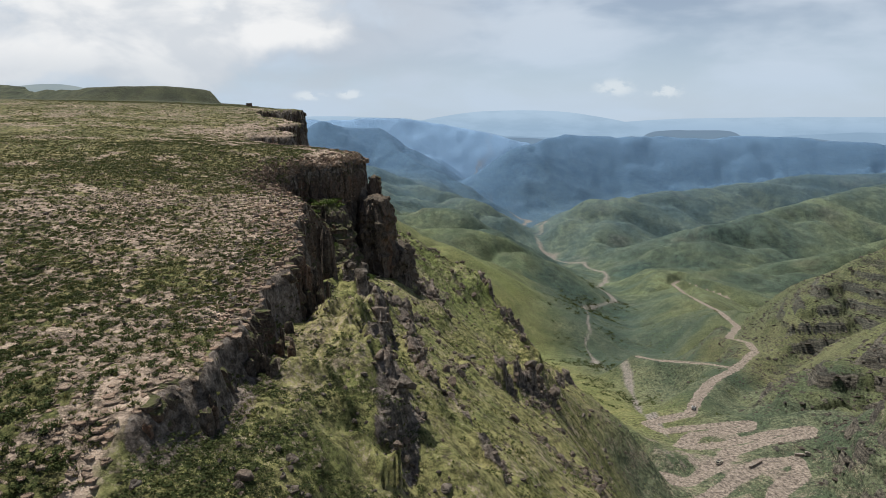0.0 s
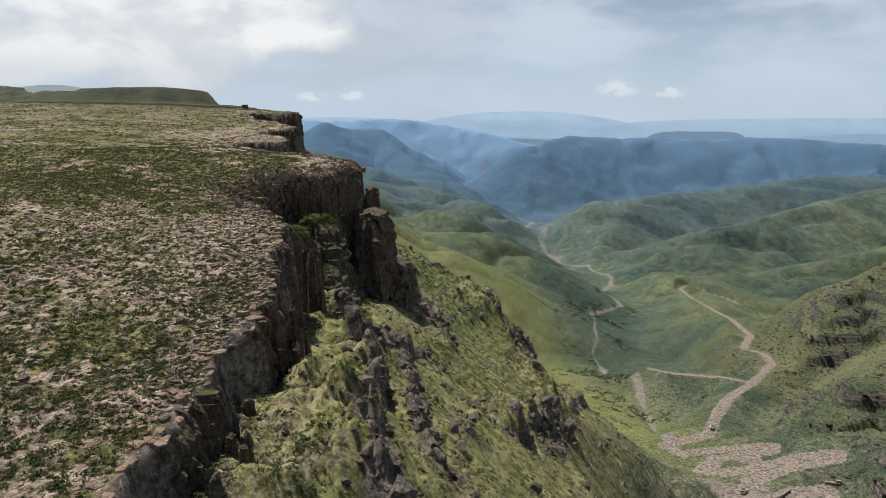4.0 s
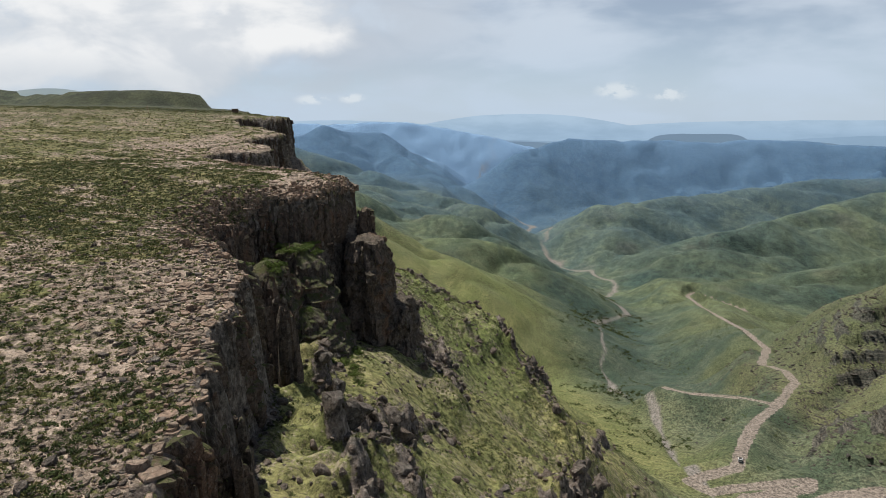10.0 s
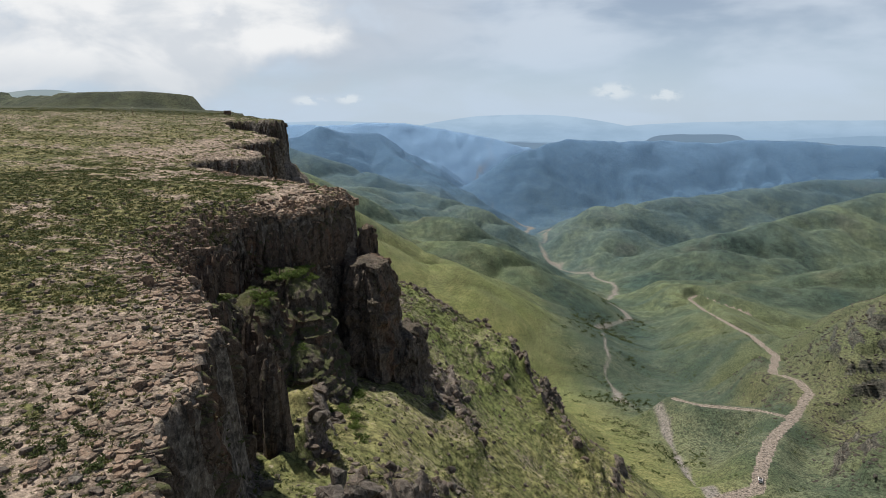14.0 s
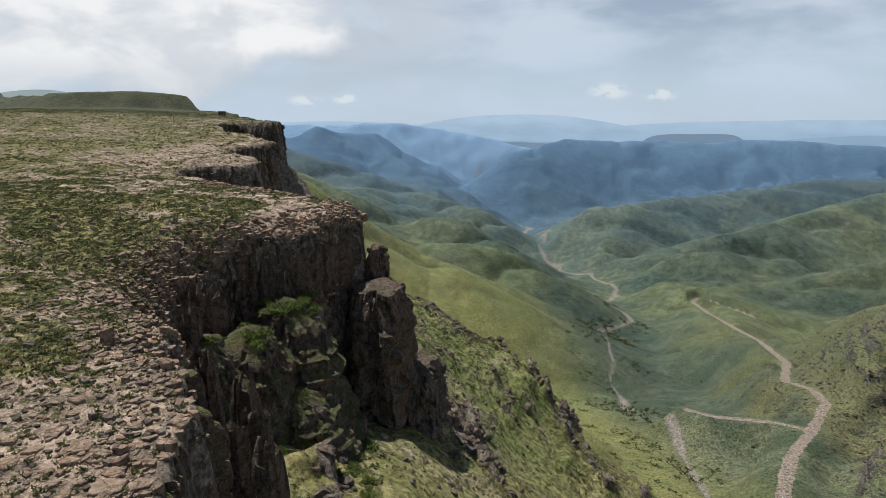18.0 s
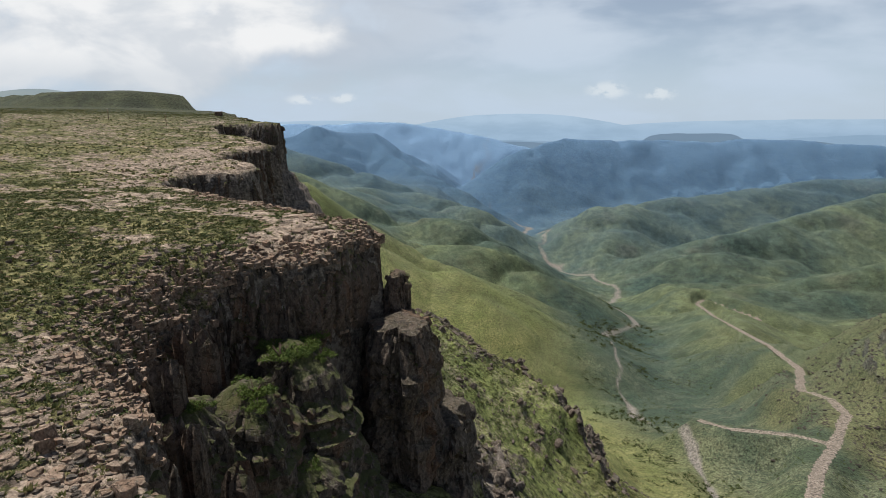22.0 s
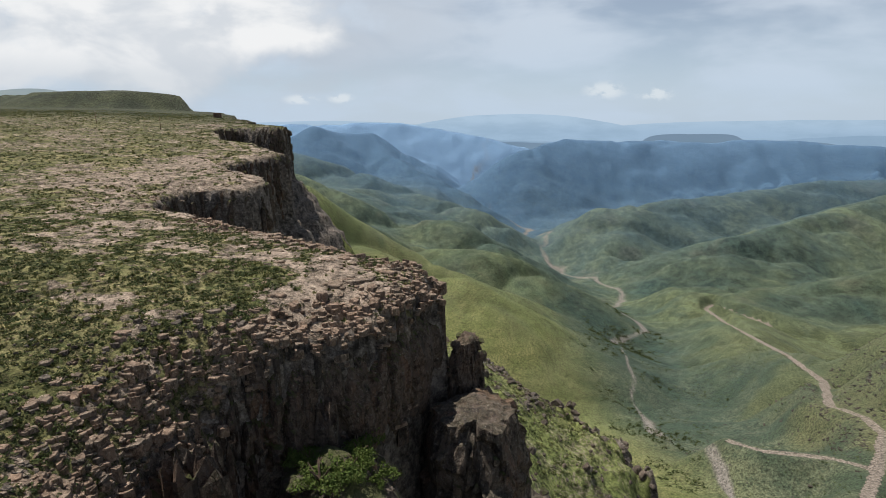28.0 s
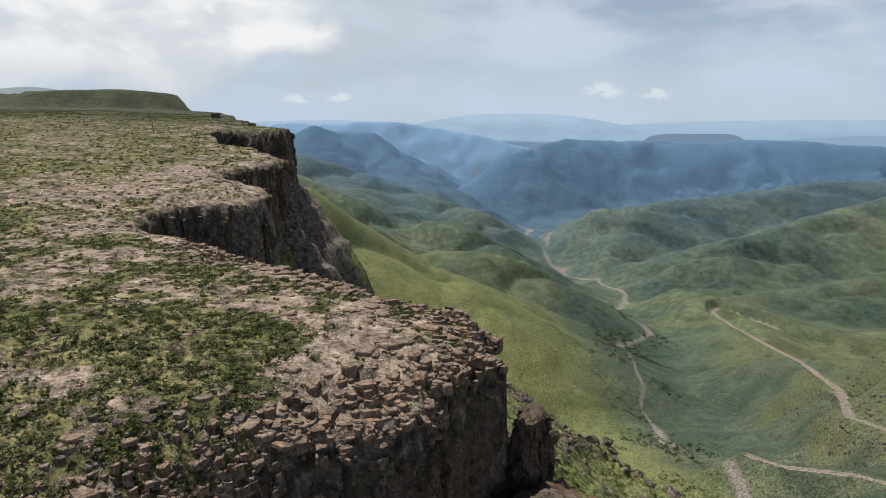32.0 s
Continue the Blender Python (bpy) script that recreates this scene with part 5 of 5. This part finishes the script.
# thickets along the stream
x, y = spots(14000, 60, 480, 290, 1300)
d, _ = to_line(*meander(x, y), STREAM)
keep = (rng.rand(len(x)) < 0.75 * sstep(60, 8, d) * sstep(-0.1, 0.35, fbm(x, y, 40, 3, 0.5, 99.0)))
for pts, half in ROADS:
    keep &= to_line(x, y, pts)[0] > half * 1.6
x, y = x[keep], y[keep]
size = rng.uniform(0.8, 2.2, len(x)) * (1 + 0.0012 * y)
scatter("stream_thicket", HEATH, np.stack([x, y, height(x, y)], 1), np.stack([size, size, size * 0.8], 1), HEATH_MAT, "dark green bushes along the valley stream", "bushes")


# ---- things ----
def part(name, bm, mat, parent, label="", smooth=False):
    """Links a bmesh as one mesh object under a thing or a part."""
    me = bpy.data.meshes.new(name)
    bmesh.ops.recalc_face_normals(bm, faces=bm.faces)
    bm.to_mesh(me)
    bm.free()
    me.materials.append(mat)
    for p in me.polygons:
        p.use_smooth = smooth
    ob = new(name, me)
    ob.parent = parent
    return tagged(ob, label)


def thing(name, label, category, group="", at=None):
    ob = new(name)
    ob.empty_display_size = 0.3
    if at is not None:
        ob.matrix_world = at
    return tagged(ob, label, category, group)


def box(x0, x1, y0, y1, z0, z1, bevel=0.0, taper=0.0, rough=0.0, seed=0):
    bm = bmesh.new()
    bmesh.ops.create_cube(bm, size=1.0)
    for v in bm.verts:
        k = 1 - taper * (v.co.z + 0.5)
        v.co = ((x0 + x1) / 2 + v.co.x * (x1 - x0) * k, (y0 + y1) / 2 + v.co.y * (y1 - y0) * k, z0 + (v.co.z + 0.5) * (z1 - z0))
    if bevel:
        bmesh.ops.bevel(bm, geom=bm.edges[:], offset=bevel, segments=2, affect="EDGES")
    if rough:
        r = random.Random(seed)
        for v in bm.verts:
            v.co += Vector([r.uniform(-rough, rough) for _ in range(3)])
    return bm


def side_profile(points, width, bevel=0.06):
    """A body from its outline seen from the side (x along, z up), made width wide."""
    bm = bmesh.new()
    f = bm.faces.new([bm.verts.new((x, -width / 2, z)) for x, z in points])
    out = bmesh.ops.extrude_face_region(bm, geom=[f])
    for v in out["geom"]:
        if isinstance(v, bmesh.types.BMVert):
            v.co.y += width
    bmesh.ops.bevel(bm, geom=bm.edges[:], offset=bevel, segments=2, affect="EDGES")
    return bm


def drum(radius, length, axis="Y", sides=18, bevel=0.0):
    bm = bmesh.new()
    bmesh.ops.create_cone(bm, cap_ends=True, segments=sides, radius1=radius, radius2=radius, depth=length)
    if bevel:
        bmesh.ops.bevel(bm, geom=[e for e in bm.edges if len(e.link_faces) == 2 and any(len(f.verts) > 4 for f in e.link_faces)], offset=bevel, segments=2, affect="EDGES")
    if axis == "Y":
        bmesh.ops.rotate(bm, verts=bm.verts, matrix=Matrix.Rotation(radians(90), 3, "X"))
    return bm


def plain(name, colour, rough=0.5, metallic=0.0, wear=(0.3, 0.25, 0.2), amount=0.25):
    m, n = material(name)
    dust = n.ramp(n.noise(n.pos, 1.4, 5.0, 0.6), 0.45, 0.75, 0.0, amount)
    finish(n, n.mix(dust, rgb(*colour), rgb(*wear)), rough, n.noise(n.pos, 25.0, 3.0), 0.1, 0.01, metallic)
    return m


WHITE = plain("white_paint", (0.78, 0.78, 0.76), 0.35)
GLASS_DARK = plain("tinted_glass", (0.02, 0.025, 0.03), 0.08, 0.0, (0.1, 0.09, 0.08), 0.15)
RUBBER = plain("tyre_rubber", (0.025, 0.024, 0.023), 0.85, 0.0, (0.2, 0.16, 0.12), 0.4)
STEEL = plain("dull_steel", (0.45, 0.45, 0.45), 0.45, 0.9)
LAMP_RED = plain("red_lens", (0.35, 0.02, 0.02), 0.3)
LAMP_CLEAR = plain("clear_lens", (0.75, 0.75, 0.72), 0.15)
CANVAS = plain("cream_canvas", (0.60, 0.57, 0.50), 0.8)
BEIGE = plain("beige_paint", (0.48, 0.44, 0.36), 0.4)
DARK_BODY = plain("dark_chassis", (0.05, 0.045, 0.04), 0.7)


def wheel(parent, x, y, r, w=0.24):
    hub = part("wheel", drum(r * 0.62, w * 0.92), STEEL, parent)
    hub.location = (x, y, r)
    part("tyre", drum(r, w, bevel=0.04), RUBBER, hub, "dusty black tyre", True)
    part("rim", drum(r * 0.55, w * 1.06), STEEL, hub)


def off_roader(label, paint, at, length=4.6, width=1.85, tall=1.85):
    car = thing("off_road_car", label, "car", at=at)
    L, r = length / 2, 0.39
    part("body", side_profile([(-L, 0.45), (L, 0.45), (L, 0.98), (L * 0.45, 1.12), (L * 0.22, tall), (-L * 0.94, tall), (-L, 1.05)], width, 0.08), paint, car)
    part("windscreen", side_profile([(L * 0.455, 1.14), (L * 0.485, 1.14), (L * 0.265, tall - 0.12), (L * 0.235, tall - 0.12)], width * 0.86, 0.01), GLASS_DARK, car)
    part("rear_window", box(-L - 0.015, -L + 0.1, -width * 0.38, width * 0.38, 1.2, tall - 0.2), GLASS_DARK, car)
    for side in (-1, 1):
        for x0, x1 in ((-L * 0.88, -L * 0.45), (-L * 0.40, -L * 0.02), (L * 0.02, L * 0.26)):
            y = side * width / 2
            part("side_window", box(x0, x1, y - 0.012, y + 0.012, 1.18, tall - 0.17, 0.008), GLASS_DARK, car)
        part("headlight", box(L - 0.03, L + 0.025, side * width * 0.38 - 0.16, side * width * 0.38 + 0.16, 0.74, 0.92, 0.01), LAMP_CLEAR, car)
        part("tail_light", box(-L - 0.025, -L + 0.03, side * width * 0.42 - 0.07, side * width * 0.42 + 0.07, 0.72, 1.02, 0.01), LAMP_RED, car)
        for x in (-L * 0.60, L * 0.62):
            wheel(car, x, side * (width / 2 - 0.1), r)
    part("front_bumper", box(L - 0.05, L + 0.14, -width * 0.48, width * 0.48, 0.42, 0.64, 0.03), DARK_BODY, car)
    part("rear_bumper", box(-L - 0.14, -L + 0.05, -width * 0.48, width * 0.48, 0.42, 0.62, 0.03), DARK_BODY, car)
    part("chassis", box(-L * 0.9, L * 0.9, -width * 0.4, width * 0.4, 0.28, 0.5), DARK_BODY, car)
    part("roof_rack", box(-L * 0.8, L * 0.1, -width * 0.4, width * 0.4, tall + 0.04, tall + 0.1, 0.02), DARK_BODY, car)
    return car


def lorry(label, at):
    car = thing("truck", label, "truck", at=at)
    part("chassis", box(-4.3, 3.7, -0.9, 0.9, 0.55, 0.85, 0.03), DARK_BODY, car)
    cab = part("cab", side_profile([(1.9, 0.7), (3.9, 0.7), (3.9, 1.5), (3.65, 2.5), (1.9, 2.6)], 2.2, 0.1), WHITE, car)
    part("windscreen", side_profile([(3.885, 1.55), (3.925, 1.55), (3.71, 2.35), (3.67, 2.35)], 1.9, 0.01), GLASS_DARK, cab)
    for side in (-1, 1):
        part("door_window", box(2.3, 3.35, side * 1.1 - 0.012, side * 1.1 + 0.012, 1.6, 2.3, 0.01), GLASS_DARK, cab)
        part("headlight", box(3.88, 3.93, side * 0.8 - 0.16, side * 0.8 + 0.16, 0.95, 1.15, 0.01), LAMP_CLEAR, cab)
        part("mirror", box(3.45, 3.6, side * 1.28 - 0.1, side * 1.28 + 0.1, 1.6, 2.0, 0.02), DARK_BODY, cab)
        part("tail_light", box(-4.38, -4.3, side * 0.9 - 0.1, side * 0.9 + 0.1, 0.75, 0.9, 0.01), LAMP_RED, car)
        for x in (-3.3, -2.3, 2.9):
            wheel(car, x, side * 0.95, 0.48, 0.3)
    bed = part("load_bed", box(-4.35, 1.7, -1.15, 1.15, 0.85, 1.25, 0.03), DARK_BODY, car)
    part("side_board", box(-4.35, 1.7, -1.19, -1.13, 1.0, 1.75, 0.01), DARK_BODY, bed)
    part("side_board", box(-4.35, 1.7, 1.13, 1.19, 1.0, 1.75, 0.01), DARK_BODY, bed)
    part("canopy", side_profile([(-4.3, 1.7), (1.65, 1.7), (1.65, 2.45), (1.3, 2.75), (-3.95, 2.75), (-4.3, 2.45)], 2.25, 0.14), CANVAS, car, "cream canvas canopy", True)
    return car


def on_ground(x, y, heading, dz=0.0):
    """A pose resting on the land, nose towards heading (degrees from +x)."""
    c, s_ = math.cos(radians(heading)), math.sin(radians(heading))
    p = np.array([[x + 1.5 * c, y + 1.5 * s_], [x - 1.5 * c, y - 1.5 * s_], [x - 0.8 * s_, y + 0.8 * c], [x + 0.8 * s_, y - 0.8 * c], [x, y]])
    z = height(p[:, 0], p[:, 1])
    ux = Vector((2 * c * 1.5, 2 * s_ * 1.5, z[0] - z[1])).normalized()
    uy = Vector((-1.6 * s_, 1.6 * c, z[2] - z[3])).normalized()
    uz = ux.cross(uy).normalized()
    uy = uz.cross(ux)
    m = Matrix((ux, uy, uz)).transposed().to_4x4()
    m.translation = (x, y, float(z[:4].mean()) + dz)
    return m


lorry("white lorry with a cream canopy on the dirt hairpin", on_ground(83, 251.5, 131))
off_roader("beige off-road car climbing the dirt hairpin road", BEIGE, on_ground(124, 248.5, 48))
off_roader("white off-road car on the pale dirt road", WHITE, on_ground(141, 319, 62))

# stone hut near the edge of the far plateau
HUT_STONE = rock_material("hut_stone", (1.0, 0.8, 0.7), False, 0.4)
DOOR_WOOD = plain("weathered_wood", (0.14, 0.09, 0.06), 0.8)
TIN = plain("rusty_tin", (0.22, 0.12, 0.08), 0.6, 0.4)


def hut(x, y, w=4.2, d=3.4, h=2.5):
    z = float(height([x], [y])[0])
    ob = thing("stone_hut", "small reddish brown stone hut on open grassland", "hut", at=pose(x, y, z - 0.1, 0, 0, 12))
    t = 0.4
    for x0, x1, y0, y1 in ((-w / 2, -w / 2 + t, -d / 2, d / 2), (w / 2 - t, w / 2, -d / 2, d / 2), (-w / 2 + t, w / 2 - t, d / 2 - t, d / 2), (-w / 2 + t, -0.5, -d / 2, -d / 2 + t), (0.5, w / 2 - t, -d / 2, -d / 2 + t)):
        part("wall", box(x0, x1, y0, y1, 0, h, 0.03, 0.0, 0.02, 3), HUT_STONE, ob)
    part("lintel", box(-0.5, 0.5, -d / 2, -d / 2 + t, 2.0, h), HUT_STONE, ob)
    part("door", box(-0.48, 0.48, -d / 2 + 0.12, -d / 2 + 0.18, 0, 1.98), DOOR_WOOD, ob, "dark wooden door")
    part("roof", box(-w / 2 - 0.2, w / 2 + 0.2, -d / 2 - 0.2, d / 2 + 0.2, h, h + 0.16, 0.03), TIN, ob, "rusty flat roof")


hut(-148, 486)


def pole(x, y, tall):
    z = float(height([x], [y])[0])
    ob = thing("pole", "thin grey wooden pole standing in the turf", "pole", "poles on the plateau", pose(x, y, z - 0.3, 1.5, -1.0, 0))
    bm = bmesh.new()
    bmesh.ops.create_cone(bm, cap_ends=True, segments=10, radius1=0.13, radius2=0.09, depth=tall + 0.3)
    bmesh.ops.translate(bm, verts=bm.verts, vec=(0, 0, (tall + 0.3) / 2))
    part("shaft", bm, DOOR_WOOD, ob, "", True)
    part("cap", box(-0.14, 0.14, -0.14, 0.14, tall + 0.3, tall + 0.36, 0.02), STEEL, ob)


for x, y, tall in ((-114, 330, 4.4), (-138, 336, 4.0)):
    pole(x, y, tall)

# gabion walls that hold the road at the hairpin
WIRE_STONE = rock_material("gabion_stone", (1.9, 2.0, 2.1), False, 0.7)


def gabion(pts, baskets, h=1.6):
    x0, y0 = pts[0]
    x1, y1 = pts[1]
    head = math.degrees(math.atan2(y1 - y0, x1 - x0))
    length = math.hypot(x1 - x0, y1 - y0)
    z = height(np.linspace(x0, x1, baskets), np.linspace(y0, y1, baskets))
    ob = thing("retaining_wall", "grey gabion retaining wall below the dirt road", "wall", "gabion walls", pose(x0, y0, float(z.min()) - 0.4, 0, 0, head))
    step = length / baskets
    for i in range(baskets):
        for k in range(2):
            dz = float(z[i] - z.min())
            part("basket", box(i * step + 0.02, (i + 1) * step - 0.02, -0.5 + 0.25 * k, 0.5 + 0.25 * k, dz + k * h / 2, dz + (k + 1) * h / 2 + (0.4 if k else 0.0), 0.06, 0.0, 0.05, i), WIRE_STONE, ob)


gabion(((134, 241), (142, 247)), 5, 1.2)
gabion(((160, 253), (166, 251.5)), 3, 1.2)

# ---- shrubs on the ledges of the recess ----
TWIG = plain("shrub_wood", (0.10, 0.07, 0.05), 0.9)


def shrub(x, y, z, size, seed):
    ob = thing("shrub", "bright green leafy shrub rooted on a cliff ledge", "shrub", "shrubs on the cliff ledges", pose(x, y, z, 0, 0, seed * 57))
    r = random.Random(seed)
    for i in range(5):
        bm = bmesh.new()
        a = r.uniform(0, 6.28)
        tip = Vector((math.cos(a) * size * r.uniform(0.3, 0.7), math.sin(a) * size * r.uniform(0.3, 0.7), size * r.uniform(0.45, 0.75)))
        bmesh.ops.create_cone(bm, cap_ends=True, segments=6, radius1=0.05 * size, radius2=0.015 * size, depth=tip.length)
        bmesh.ops.translate(bm, verts=bm.verts, vec=(0, 0, tip.length / 2))
        bmesh.ops.transform(bm, verts=bm.verts, matrix=tip.to_track_quat("Z", "Y").to_matrix().to_4x4())
        part("stem", bm, TWIG, ob)
    v, f = [], []
    off = 0
    for i in range(9):
        lv, lf = leafy_shape(900 + seed * 10 + i, 260, 0.8, 0.5)
        a, d = r.uniform(0, 6.28), size * r.uniform(0.0, 1.1)
        k = size * r.uniform(0.35, 0.6)
        v.append(lv * k + (math.cos(a) * d, math.sin(a) * d, size * r.uniform(-0.1, 0.22)))
        f.append(lf + off)
        off += len(lv)
    crown = new("crown", mesh_from("crown", np.concatenate(v), np.concatenate(f), (LEAF_MAT,)))
    crown.parent = ob


LEDGE_PLANTS = ((-33, 165, -9.6, 2.4), (-30.5, 169.5, -9.8, 2.2), (-31, 166, -9.6, 1.8), (-34.5, 168, -9.4, 1.7), (-28.6, 166.5, -10.4, 1.3), (-34, 157.5, -10.6, 1.9), (-35.5, 159.5, -10.6, 1.6), (-33, 155, -11, 1.3), (-37.5, 151, -9.0, 1.5),
                (-29.5, 157, -19.2, 1.7), (-30.5, 159, -19, 1.4))
for i, (x, y, z, size) in enumerate(LEDGE_PLANTS):
    shrub(x, y, z, size, i + 1)
for i in range(46):
    # low growth on the shelves and at the foot of the recess
    x, y = random.uniform(-40, -16), random.uniform(140, 178)
    z = float(height([x], [y])[0])
    if rim_side(np.array([x]), np.array([y]))[0] < -4 and i % 2:
        shrub(x, y, z - 0.1, random.uniform(0.7, 1.6), 20 + i)

# ---- boulders lying free on the flank ----
r = random.Random(5)
boulder_meshes = [mesh_from("boulder", v, f, (STONE_MAT,), False) for v, f in (chunk_shape(700 + i, 0.75, 3) for i in range(8))]
made = 0
while made < 120:
    x, y = r.uniform(-18, 60), r.uniform(45, 290)
    if rim_side(np.array([x]), np.array([y]))[0] > -3:
        continue
    size = r.uniform(0.3, 0.8) * (1.6 if r.random() < 0.15 else 1.0) * (0.6 if y < 90 else 1.0)
    ob = new("boulder", boulder_meshes[made % 8])
    ob.matrix_world = pose(x, y, float(height([x], [y])[0]) - 0.1 * size, r.uniform(-12, 12), r.uniform(-12, 12), r.uniform(0, 360)) @ Matrix.Diagonal((size, size, size, 1))
    tagged(ob, "grey-brown angular boulder lying on the grassy flank", "boulder", "boulders on the flank")
    made += 1
